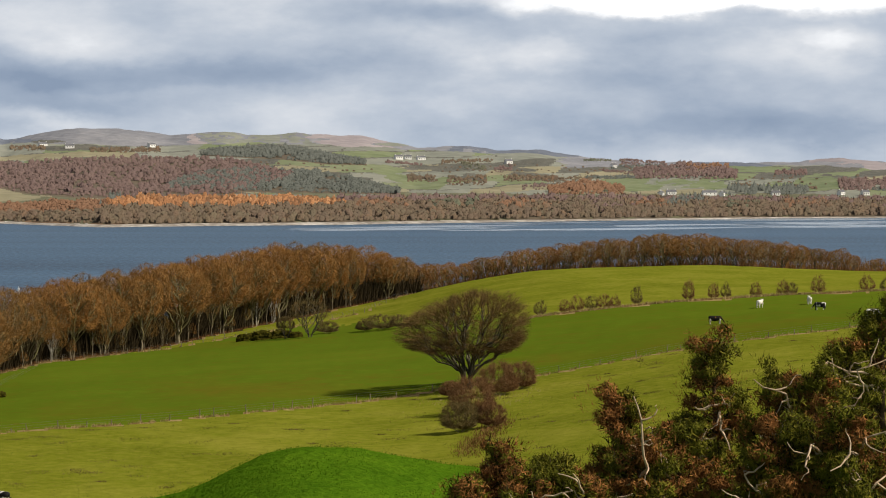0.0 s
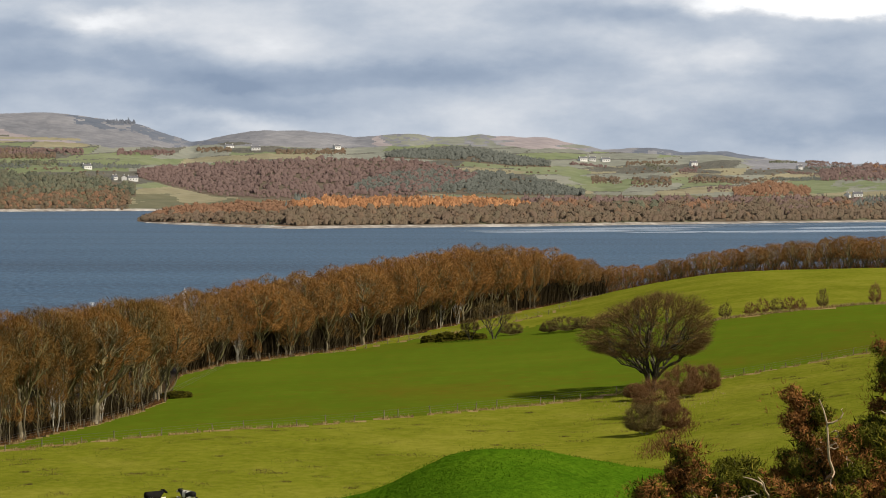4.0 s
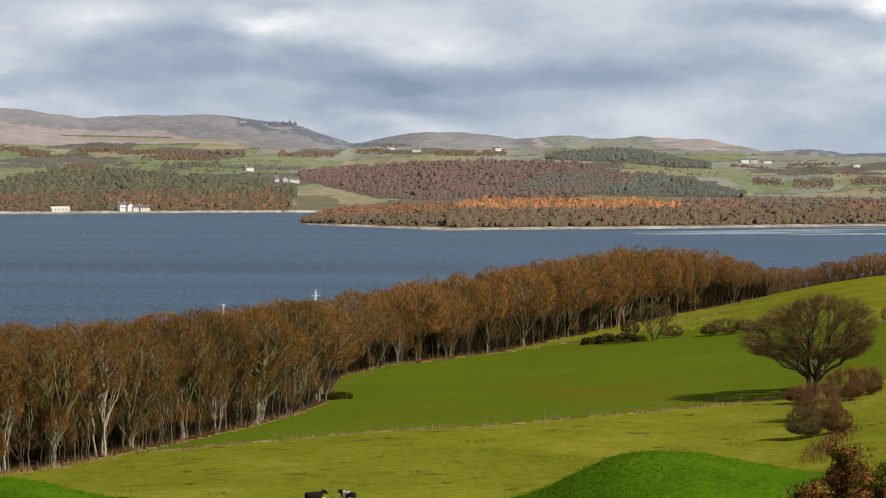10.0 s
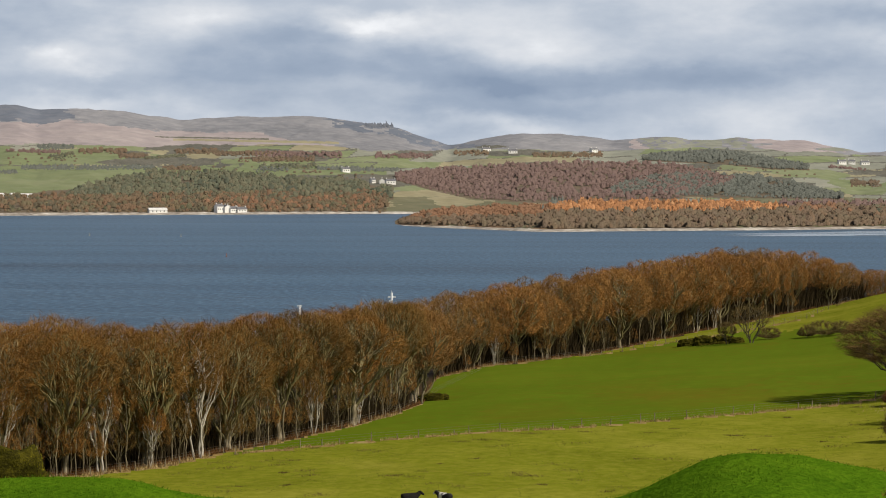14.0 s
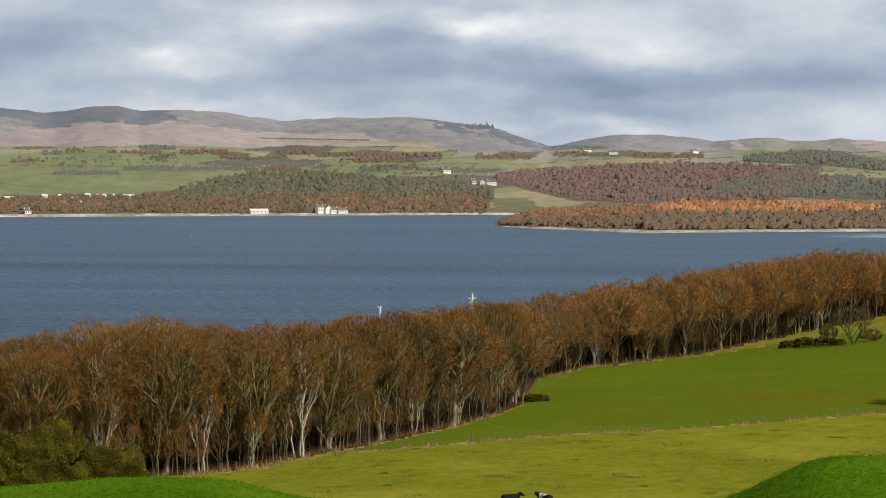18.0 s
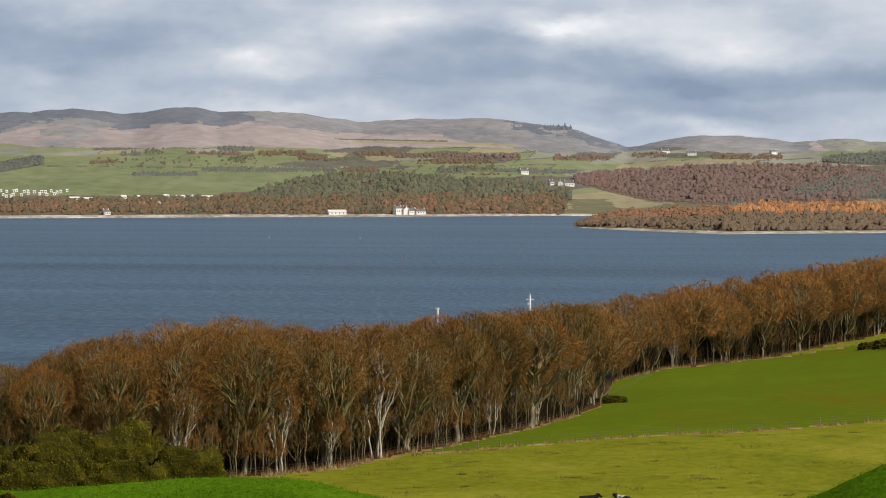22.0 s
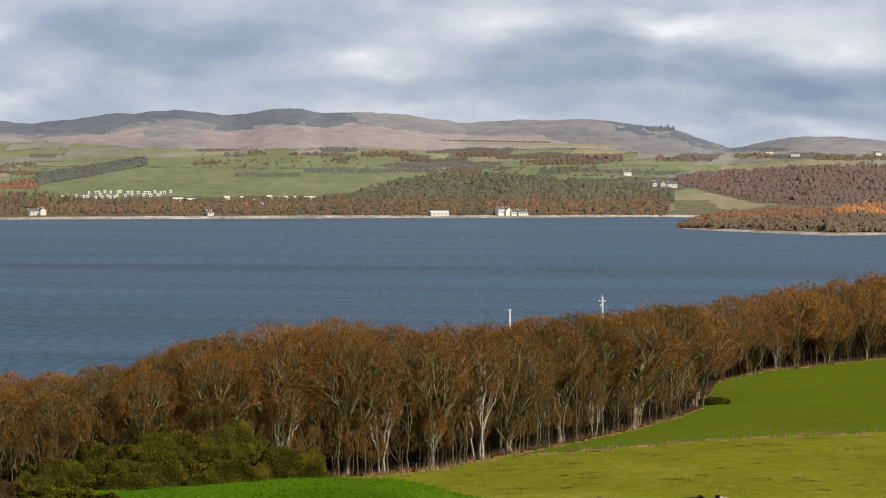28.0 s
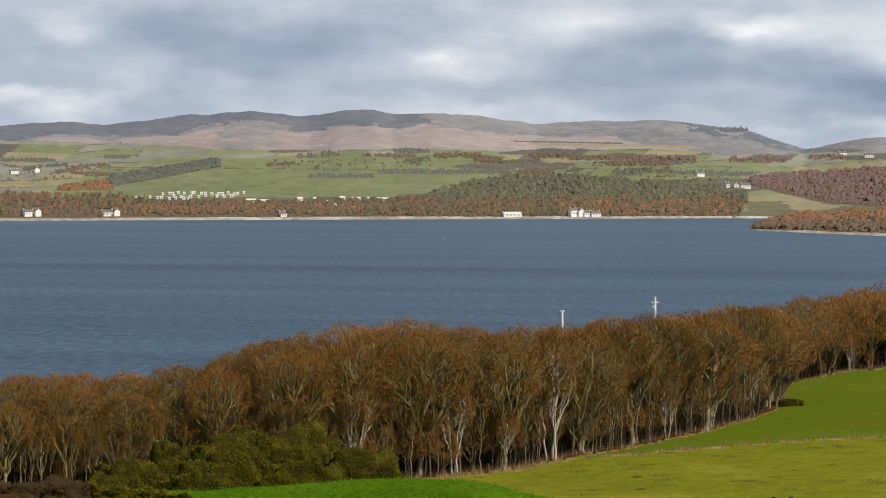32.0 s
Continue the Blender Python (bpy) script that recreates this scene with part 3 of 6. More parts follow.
    # the right-hand slopes take grey moor and heather tones, for haze
    right = (w > 230) & (lev < 298 + (n1 - 0.47) * 20)
    mat[right] = 2
    mat[right & (n2 > 0.5)] = 4
    mat[right & (u > 640) & (n1 > 0.46)] = 3
    low = lev > np.interp(u, (-2600, -1900, -1500, -1400, -900, -700, 784), (326, 337, 334, 322, 325, 342, 345)) + (n1 - 0.5) * 10
    mat[low] = 7
    mat[low & (u > -880)] = 5
    mat[low & (u > -880) & (n1 > 0.5)] = 0
    # the pale field behind the headland
    mat[(u > -905 + (fine - 0.47) * 60) & (u < -470) & (lev > np.interp(u, (-905, -860, -800, -700, -470), (342, 330, 327, 334, 338)) + (n1 - 0.5) * 5)] = 8
    mat[(u > -905 + (fine - 0.47) * 60) & (u < -640) & (lev > 340) & (n1 > 0.44)] = 5
    for us_, hi, lo in WOODS.values():
        mat[(u > us_[0]) & (u < us_[-1]) & (lev > np.interp(u, us_, hi) - 1) & (lev < np.interp(u, us_, lo) + 1)] = 7
    mat[(s < 0.011)] = 6
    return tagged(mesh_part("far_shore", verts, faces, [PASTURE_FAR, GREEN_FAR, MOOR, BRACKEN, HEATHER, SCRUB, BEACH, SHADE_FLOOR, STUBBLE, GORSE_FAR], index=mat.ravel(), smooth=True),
                  "far shore of fields and moor under low hills", "hills", kind="structure")


def far_point():
    us = np.concatenate([np.arange(-874, -760, 2.0), np.arange(-760, 1250, 5.0)])
    ss = np.concatenate([[-0.01], np.linspace(0, 0.1, 14)[:-1], np.linspace(0.1, 1, 30)])
    U, S = np.meshgrid(us, ss, indexing="ij")
    Z = np.where(S < 0, -1.0, point_z(U, S))
    verts, faces = sheet(U, S, point_r(U, S), Z)
    u, s = U[:-1, :-1], S[:-1, :-1]
    n1 = fbm(u / 40, s * 14, 51)
    mat = np.full(u.shape, 2)
    mat[n1 > 0.55] = 1
    mat[u < -560] = 3
    mat[(u < -560) & (n1 > 0.55)] = 1
    mat[s < 0.02 + (n1 - 0.47) * 0.02] = 0
    return tagged(mesh_part("far_headland", verts, faces, [BEACH, SCRUB, SHADE_FLOOR, HEAD_BRACKEN], index=mat.ravel(), smooth=True),
                  "low wooded headland with a stony shore", "headland", kind="structure")


far_land()
far_point()


# ---- trees ----
def tube(verts, faces, pts, radii, sides):
    """Adds a tapered tube along pts."""
    base = len(verts)
    n = len(pts)
    for k in range(n):
        d = pts[min(k + 1, n - 1)] - pts[max(k - 1, 0)]
        d = d / (np.linalg.norm(d) + 1e-9)
        side = np.cross(d, (0.31, 0.77, 0.13) if abs(d[2]) > 0.6 else (0.05, 0.08, 1.0))
        side = side / np.linalg.norm(side)
        up = np.cross(d, side)
        for i in range(sides):
            a = 2 * math.pi * i / sides
            verts.append(tuple(pts[k] + radii[k] * (math.cos(a) * side + math.sin(a) * up)))
    for k in range(n - 1):
        for i in range(sides):
            a, b = base + k * sides + i, base + k * sides + (i + 1) % sides
            faces.append((a, b, b + sides, a + sides))


def blades_at(rng, root, tip, width):
    """One thin blade for each root and tip."""
    w = tip - root
    side = np.cross(w, rng.normal(0, 1, w.shape))
    side = side / (np.linalg.norm(side, axis=1)[:, None] + 1e-9) * (width * rng.uniform(0.6, 1.3, len(w)))[:, None]
    return np.stack([root - side, root + side, tip], 1).reshape(-1, 3)


def bent_run(rng, start, way, end, steps, wobble):
    """A limb that leaves its parent along the parent's own way and bends towards its end."""
    size = np.linalg.norm(end - start)
    knee = start + way * size * 0.45
    t = np.linspace(0, 1, steps + 1)[:, None]
    p = start * (1 - t) ** 2 + knee * 2 * t * (1 - t) + end * t**2
    p[1:-1] += rng.normal(0, wobble * size, (steps - 1, 3))
    last = end - p[-2]
    return p, last / (np.linalg.norm(last) + 1e-9)


def spread(rng, ways, count):
    """Sorts directions into so many bundles, each round one of them."""
    count = max(1, min(count, len(ways)))
    heads = [int(rng.integers(len(ways)))]
    near = ways @ ways[heads[0]]
    while len(heads) < count:
        heads.append(int(np.argmin(near + rng.uniform(0, 0.1, len(ways)))))
        near = np.maximum(near, ways @ ways[heads[-1]])
    return np.argmax(ways @ ways[heads].T, axis=1)


def bare_tree(name, label, seed, height, crown, low, stems, tips, each, twig=(0.95, 0.026), category="tree", group="", bark=None, lean=0.0, sides=(7, 4), twig_mat=None, fork=0.3, splay=0.3, inner=0.3, stout=1.0, limb=None, under=-0.5, knotty=1.0, lobes=10, rough=0.16, haze=0.9, loose=0.03, first_at=0.5, belt=0.36):
    """A leafless tree: stems that fork into bundles of rising limbs, and a skin of fine twigs on a lobed dome.
    crown: its half width; low: where the crown begins; tips: how many branch ends carry twigs; under: how far down the dome they reach."""
    rng = np.random.default_rng(seed)
    mid = low + (height - low) * belt
    heads = rng.normal(0, 1, (lobes, 3))
    heads[:, 2] = np.abs(heads[:, 2]) * 0.9
    heads = heads / np.linalg.norm(heads, axis=1)[:, None]
    gain = rng.uniform(0.5, 1.0, lobes)

    def skin(d):
        near = np.max(np.exp((d @ heads.T - 1) * 7.0) * gain, axis=-1)
        return 1.0 - rough + rough * 1.2 * near

    def dome_point(d, depth):
        q = d * (skin(d) * depth)[:, None]
        q = np.stack([q[:, 0] * crown, q[:, 1] * crown, mid + q[:, 2] * np.where(q[:, 2] > 0, height - mid, mid - low)], -1)
        q[:, 0] += lean * q[:, 2]
        return q

    def pull_in(p, most):
        """Keeps twig ends under the crown's skin."""
        d = p - np.array((0, 0, mid))
        d[:, 0] -= lean * p[:, 2]
        d = d / np.array((crown, crown, 1.0))
        d[:, 2] /= np.where(d[:, 2] > 0, height - mid, mid - low)
        size = np.linalg.norm(d, axis=1) + 1e-9
        way = d / size[:, None]
        return np.where((size > most * skin(way))[:, None], dome_point(way, most), p)

    # branch ends, evenly over the dome
    k = np.arange(tips) + 0.5
    cz = 1 - (1 - under) * k / tips
    az = k * 2.39996 + rng.normal(0, 0.25, tips)
    flat = np.sqrt(np.maximum(0, 1 - cz**2))
    ways = np.stack([flat * np.cos(az), flat * np.sin(az), cz], 1) + rng.normal(0, 0.05, (tips, 3))
    ways = ways / np.linalg.norm(ways, axis=1)[:, None]
    ends = dome_point(ways, rng.uniform(0.72, 0.93, tips))
    ob = thing(name, label, category, group)
    thick = stout * height * 0.0021
    trunk_v, trunk_f, v, f = [], [], [], []
    runs, twigs_from = [], []
    stem_of = spread(rng, ways, stems) if stems > 1 else np.zeros(tips, dtype=int)
    for s in range(stems):
        mine = np.flatnonzero(stem_of == s)
        if not len(mine):
            continue
        out = ways[mine].mean(0) * (1, 1, 0)
        foot = out * 0.05 * height * (stems > 1) + np.array((0, 0, -0.2))
        top = out * crown * splay * (stems > 1) + np.array((lean * low, 0, low + (height - low) * fork * rng.uniform(0.85, 1.1)))
        trunk, way = bent_run(rng, foot, np.array((rng.normal(0, 0.10), rng.normal(0, 0.10), 1.0)), top, 7, 0.012)
        base = thick * 0.8 * len(mine) ** 0.5
        tube(trunk_v, trunk_f, list(trunk), [base * (1.45 if i == 0 else 1.0 - 0.05 * i) for i in range(8)], sides[0])
        first = spread(rng, ways[mine], max(3, int(len(mine) ** 0.42)))
        for a in range(first.max() + 1):
            g1 = mine[first == a]
            if not len(g1):
                continue
            # low bundles leave the stem lower down
            at = 7 - min(4, int(max(0.0, 0.75 - ways[g1, 2].mean()) * 5 + rng.random()))
            lift = trunk[min(at, 6) + 1] - trunk[min(at, 6)]
            lift = lift / np.linalg.norm(lift) + 0.5 * ways[g1].mean(0)
            p1, w1 = bent_run(rng, trunk[at], lift / np.linalg.norm(lift), trunk[at] + (ends[g1].mean(0) - trunk[at]) * 0.5, 4, 0.045)
            r1 = thick * 1.1 * len(g1) ** 0.5
            tube(v, f, list(p1), [r1 * (1 - 0.06 * i) for i in range(5)], sides[1] + 1)
            second = spread(rng, ways[g1], max(2, int(len(g1) ** 0.5)))
            for b in range(second.max() + 1):
                g2 = g1[second == b]
                if not len(g2):
                    continue
                p2, w2 = bent_run(rng, p1[-1 - (b % 2)], w1, p1[-1] + (ends[g2].mean(0) - p1[-1]) * 0.55, 3, 0.06)
                r2 = thick * (0.5 + 0.6 * knotty) * len(g2) ** 0.5
                tube(v, f, list(p2), [r2, r2 * 0.93, r2 * 0.86, r2 * 0.8], sides[1])
                twigs_from.append((p2, int(each * inner)))
                for e in g2:
                    p3, w3 = bent_run(rng, p2[-1 - (e % 2)], w2, ends[e], 3, 0.08)
                    tube(v, f, list(p3), [thick * knotty * w for w in (0.95, 0.8, 0.65, 0.4)], 3)
                    twigs_from.append((p3, each))
    mesh_part("trunk", trunk_v, trunk_f, bark or BARK, ob, smooth=True)
    tagged(mesh_part("branch_frame", v, f, limb or LIMB, ob, smooth=True), kind="stuff")
    blocks = []
    hub = np.array((lean * low, 0, low))
    for p, n in twigs_from:
        t = (first_at + (1 - first_at) * rng.random(n) ** 0.7) * 3
        i = np.minimum(t.astype(int), 2)
        root = p[i] + (p[i + 1] - p[i]) * (t - i)[:, None]
        d = p[-1] - p[0]
        d = 0.9 * d / (np.linalg.norm(d) + 1e-9) + 0.35 * (p[-1] - hub) / (np.linalg.norm(p[-1] - hub) + 1e-9)
        w = d + rng.normal(0, 0.62, (n, 3)) + np.array((0, 0, 0.10))
        w = w / np.linalg.norm(w, axis=1)[:, None]
        tip = pull_in(root + w * (twig[0] * rng.uniform(0.4, 1.2, n))[:, None], rng.uniform(0.90 - loose, 1.0 + loose, n))
        blocks.append(blades_at(rng, root, tip, twig[1]))
        # finer shoots from along each twig
        for k in range(2):
            at = root + (tip - root) * rng.uniform(0.3, 0.9, n)[:, None]
            shoot = at + (tip - root) * 0.25 + rng.normal(0, 0.20 * twig[0], (n, 3)) + np.array((0, 0, 0.06))
            blocks.append(blades_at(rng, at, pull_in(shoot, rng.uniform(0.92 - loose, 1.0 + loose, n)), twig[1] * 0.7))
    # the last fine twigs fan out from the branch ends to the crown's skin
    n = int(tips * each * haze)
    e = rng.integers(0, tips, n)
    d = ways[e] + rng.normal(0, 1.6 / math.sqrt(tips), (n, 3))
    d = d / np.linalg.norm(d, axis=1)[:, None]
    tip = dome_point(d, rng.uniform(0.93 - loose, 1.0 + loose, n))
    way = tip - ends[e]
    long = np.linalg.norm(way, axis=1)[:, None] + 1e-9
    root = tip - way / long * np.minimum(long, twig[0] * rng.uniform(0.7, 1.3, n)[:, None])
    blocks.append(blades_at(rng, root, tip, twig[1] * 0.8))
    v = np.concatenate(blocks)
    tagged(mesh_part("twig_crown", v, np.arange(len(v)).reshape(-1, 3), twig_mat or TWIG, ob), kind="stuff")
    return ob


def stand(proto, u, r, scale, spin, wide=1.0, z=None):
    p = spot(u, r, ground_z(u, r) - 0.1 if z is None else z)
    return copy_thing(proto, Matrix.Translation(p) @ Matrix.Rotation(spin, 4, "Z") @ Matrix.Diagonal((scale * wide, scale * wide, scale, 1)))


def park(ob):
    """The pattern of a kind becomes one of its stands later: remember it, and take it away at the end."""
    PATTERNS.append(ob)
    return ob


PATTERNS = []
WOOD = "leafless beech and sycamore wood"
NEAR_TREES = [park(bare_tree("woodland_tree", "leafless pale-trunked tree at the wood's edge", 11 + k, 15.0, c, lo, st, tp, 5, twig=(0.80, 0.021), group=WOOD, lean=ln, fork=fk, sides=(7, 4), stout=1.1, splay=sp, under=-0.32, knotty=1.9, haze=6.8, inner=0.0, rough=0.26, belt=0.44))
              for k, (c, lo, st, tp, ln, fk, sp) in enumerate((
                  (5.4, 4.2, 1, 170, 0.03, 0.06, 0.3), (6.0, 3.6, 2, 190, 0.05, 0.08, 0.3), (5.0, 5.0, 1, 160, -0.03, 0.10, 0.3),
                  (6.4, 3.2, 3, 200, 0.05, 0.06, 0.3), (5.6, 4.2, 2, 180, -0.02, 0.08, 0.25), (5.2, 3.8, 1, 165, 0.07, 0.10, 0.3), (6.0, 2.8, 3, 190, 0.03, 0.06, 0.35)))]
FAR_TREES = [park(bare_tree("woodland_tree", "leafless brown-crowned woodland tree on the slope", 31 + k, 13.0, c, lo, st, tp, 6, twig=(0.80, 0.028), group=WOOD, sides=(5, 3), twig_mat=GOLD_TWIG, stout=1.1, fork=0.10, haze=6.2, knotty=1.4, under=-0.65, inner=0.2, rough=0.26, belt=0.42))
             for k, (c, lo, st, tp) in enumerate(((4.8, 2.8, 1, 110), (5.4, 2.2, 2, 120), (4.6, 3.4, 1, 106), (5.8, 1.8, 3, 124)))]
SAPLINGS = [park(bare_tree("young_tree", "thin bare young tree under the wood's edge", 51 + k, 7.0, c, 1.2, st, 40, 14, twig=(0.8, 0.018), group="saplings at the wood's edge", sides=(5, 3), fork=0.35, stout=0.8))
            for k, (c, st) in enumerate(((1.7, 1), (2.1, 3), (2.5, 4)))]

POLES = [park(bare_tree("young_tree", "slender pale-stemmed young tree at the wood's edge", 61 + k, 10.0, c, lo, st, 36, 12, twig=(0.8, 0.018), group="saplings at the wood's edge", sides=(6, 3), fork=0.35, splay=0.35, lean=ln, stout=1.1))
         for k, (c, lo, st, ln) in enumerate(((1.9, 5.6, 1, 0.05), (2.2, 5.0, 2, -0.04), (1.7, 6.2, 1, -0.06), (2.5, 4.6, 3, 0.03)))]

TOP_U = (-2300, -2184, -2055, -1890, -1836, -1740, -1690, -1640, -1500, -1430, -1290, -1240, -1090, -895, -795, -690, -580, -382, -303, -144, -84, -40)
TOP_V = (650, 648, 642, 636, 616, 591, 582, 574, 551, 562, 566, 561, 546, 524, 511, 497, 481, 447, 434, 434, 452, 470)


def plant_woods():
    rng = np.random.default_rng(5)
    # the wood along the water: rows behind its edge
    for row, (back, step) in enumerate(((2.5, 7.8), (7.5, 6.4), (13.0, 6.0), (20.0, 5.6))):
        u = -2300.0 + row * 23
        while u < -60:
            r = float(edge_r(u)) + back + rng.uniform(-1.5, 1.5)
            far = u > -830 or row > 2
            z = ground_z(u, r)
            top = EYE - (float(np.interp(u, TOP_U, TOP_V)) - 295) / F * r
            h = (top - z) * 1.07 + rng.uniform(-0.7, 0.5) - (rng.uniform(0.0, 2.2) if row == 0 else 0)
            if h > 5:
                kinds = FAR_TREES if far else NEAR_TREES
                k = kinds[rng.integers(len(kinds))]
                stand(k, u, r, h / (13.0 if far else 15.0), rng.uniform(0, 6.28), rng.uniform(0.9, 1.3))
            u += step * (0.95 if u > -830 else 1.0) * rng.uniform(0.75, 1.25) / r * F
    # the wood's flank where it steps back from the field
    for r in np.arange(430, 520, 6.0):
        u = -830 + rng.uniform(-18, 6) - (r - 430) * 0.05
        z = ground_z(u, r)
        h = EYE - (float(np.interp(u, TOP_U, TOP_V)) - 295) / F * r - z + rng.uniform(-2.0, 0.0)
        stand(FAR_TREES[rng.integers(4)], u, r, h / 13.0, rng.uniform(0, 6.28))
    # thin growth in front
    u = -2250.0
    while u < -150:
        r = float(edge_r(u)) + rng.uniform(-0.5, 4.5)
        stand(SAPLINGS[rng.integers(3)], u, r, rng.uniform(0.45, 1.15), rng.uniform(0, 6.28))
        u += rng.uniform(1.2, 2.6) * (1 if u < -840 else 2.4) / r * F
        if -845 < u < -785:
            u = -785.0
    for a, b, gap in ((-2150, -850, 2.3), (-780, -160, 4.5)):
        u = float(a)
        while u < b:
            r = float(edge_r(u)) + rng.uniform(0.2, 2.5)
            stand(POLES[rng.integers(4)], u, r, rng.uniform(0.65, 1.05), rng.uniform(0, 6.28))
            u += rng.uniform(0.3, 1.0) * gap / r * F
    # the wood behind the brow of the field
    for row, (r0, step) in enumerate(((746, 4.4), (756, 5), (772, 6))):
        u = -60.0 + row * 15
        while u < 800:
            r = r0 + rng.uniform(-4, 4)
            top = EYE - (float(np.interp(u, (-64, -24, 66, 166, 316, 416, 516, 636, 716, 784, 830), (462, 466, 457, 433, 415, 411, 417, 427, 440, 458, 470))) - 295) / F * r
            h = top - ground_z(u, r) + rng.uniform(-1.0, 0.7)
            if h > 3:
                stand(FAR_TREES[rng.integers(4)], u, r, h / 13.0, rng.uniform(0, 6.28), rng.uniform(1.1, 1.6))
            u += step * rng.uniform(0.75, 1.25) / r * F


plant_woods()

# a few pale birches that stand out before the wood
for k, (u, back, high, st) in enumerate(((-1212, 0.8, 14.6, 2), (-1385, 1.0, 11.5, 1), (-1296, 0.4, 8.0, 2), (-1010, 1.2, 7.5, 2), (-1560, 1.5, 12.5, 2), (-930, 1.5, 7.0, 1), (-690, 1.0, 8.0, 3), (-300, 1.0, 8.5, 2), (-330, 1.0, 8.0, 1), (-1690, 1.0, 9.5, 3))):
    birch = bare_tree("birch_tree", "slender white-barked leafless tree before the wood", 140 + k, high, high * 0.24, high * 0.38, st + 1, 70, 14, twig=(0.9, 0.016), group="pale trees at the wood's edge", bark=BIRCH, limb=BIRCH, fork=0.35, splay=0.5, stout=1.2)
    r = float(edge_r(u)) + back
    birch.matrix_basis = Matrix.Translation(spot(u, r, ground_z(u, r) - 0.1))

# the lone tree by the fence, wide and wind-shaped
LONE_TWIG = island_mat("lone_tree_twigs", (0.0, (0.05, 0.034, 0.014)), (0.5, (0.150, 0.094, 0.036)), (1.0, (0.29, 0.180, 0.072)))
lone = bare_tree("lone_tree", "wide-crowned leafless tree standing alone beside a field fence", 83, 14.4, 10.2, 2.8, 3, 400, 34, twig=(1.0, 0.014), loose=0.07, haze=2.6, first_at=0.3, lean=0.03, fork=0.10, splay=0.12, under=-0.72, lobes=16, rough=0.26, twig_mat=LONE_TWIG, stout=1.3, bark=DARK_BARK, limb=DARK_BARK, sides=(8, 4))
lone.matrix_basis = Matrix.Translation(spot(42, 401, ground_z(42, 401) - 0.1))


def bush(name, label, seed, u, r, half, high, mat=None, group="", each=30, stems=7, tips=100):
    """A leafless thorn bush, many-stemmed and domed."""
    b = bare_tree(name, label, seed, high, half, 0.0, stems, tips, each, twig=(0.24 * high, 0.015), category="bush", group=group, bark=LIMB, sides=(4, 3), twig_mat=mat, fork=0.04, splay=0.3, under=-0.95, stout=0.8, rough=0.26, lobes=7, loose=0.16, first_at=0.15, haze=0.9, belt=0.24)
    b.matrix_basis = Matrix.Translation(spot(u, r, ground_z(u, r) - 0.05))
    return b


OLIVE = island_mat("olive_twigs", (0.0, (0.065, 0.056, 0.020)), (0.5, (0.15, 0.108, 0.042)), (1.0, (0.24, 0.170, 0.070)))
for k, (u, v, half, high) in enumerate(((-236, 598, 5.0, 8.6), (-278, 600, 2.6, 5.0))):
    r, z = near_spot(u, v)
    thorn_tree = bare_tree("thorn_tree", "dark spreading leafless thorn tree on the bank under the wood", 108 + k, high, half, high * 0.25, 3, 90, 12, twig=(0.9, 0.018), bark=DARK_BARK, limb=DARK_BARK, twig_mat=OLIVE, stout=1.5, fork=0.05, splay=0.5, rough=0.3, loose=0.08, under=-0.5, group="bushes under the wood")
    thorn_tree.matrix_basis = Matrix.Translation(spot(u, r, z - 0.1))
THORN = island_mat("thorn_twigs", (0.0, (0.07, 0.038, 0.018)), (0.5, (0.195, 0.102, 0.046)), (1.0, (0.34, 0.185, 0.082)))
for k, (u, v, half, high, mat) in enumerate(((52, 736, 4.0, 5.6, THORN), (100, 700, 3.6, 5.0, THORN), (134, 690, 3.0, 4.4, THORN), (30, 766, 2.8, 4.4, OLIVE), (84, 756, 2.4, 3.4, THORN), (16, 704, 2.2, 2.6, THORN))):
    r, z = near_spot(u, v)
    bush("thorn_bush", "rounded reddish-brown leafless thorn bush below the lone tree", 91 + k, u, r, half, high, mat, "thorn bushes by the lone tree", 34)
for k, (u, v, half, high) in enumerate(((-205, 590, 3.0, 3.0), (-110, 583, 4.0, 3.6), (-75, 580, 3.0, 3.0), (-140, 586, 2.4, 2.6))):
    r, z = near_spot(u, v)
    bush("thorn_bush", "spreading bare thorn bush at the field's top edge", 101 + k, u, r, half, high, OLIVE, "bushes under the wood", 26, 5)
for k, (u, half, high) in enumerate(((172, 1.6, 3.4), (215, 1.6, 2.8), (238, 1.9, 3.4), (262, 1.8, 3.2), (285, 1.9, 3.5), (304, 1.5, 2.5), (343, 1.5, 4.4), (434, 1.7, 5.0), (478, 1.6, 3.6), (500, 1.4, 3.4), (551, 1.5, 3.2), (600, 1.7, 3.4), (615, 1.6, 3.0), (661, 1.9, 4.2), (746, 1.9, 3.8), (778, 1.6, 3.0))):
    r = float(np.interp(u, (130, 166, 466, 800), (537, 542, 562, 574)))
    bush("hedge_tree", "small round leafless hawthorn on the hedge line", 121 + k, u, r, half, high, THORN if k % 3 else OLIVE, "hawthorns along the upper hedge", 15, 3, 50)


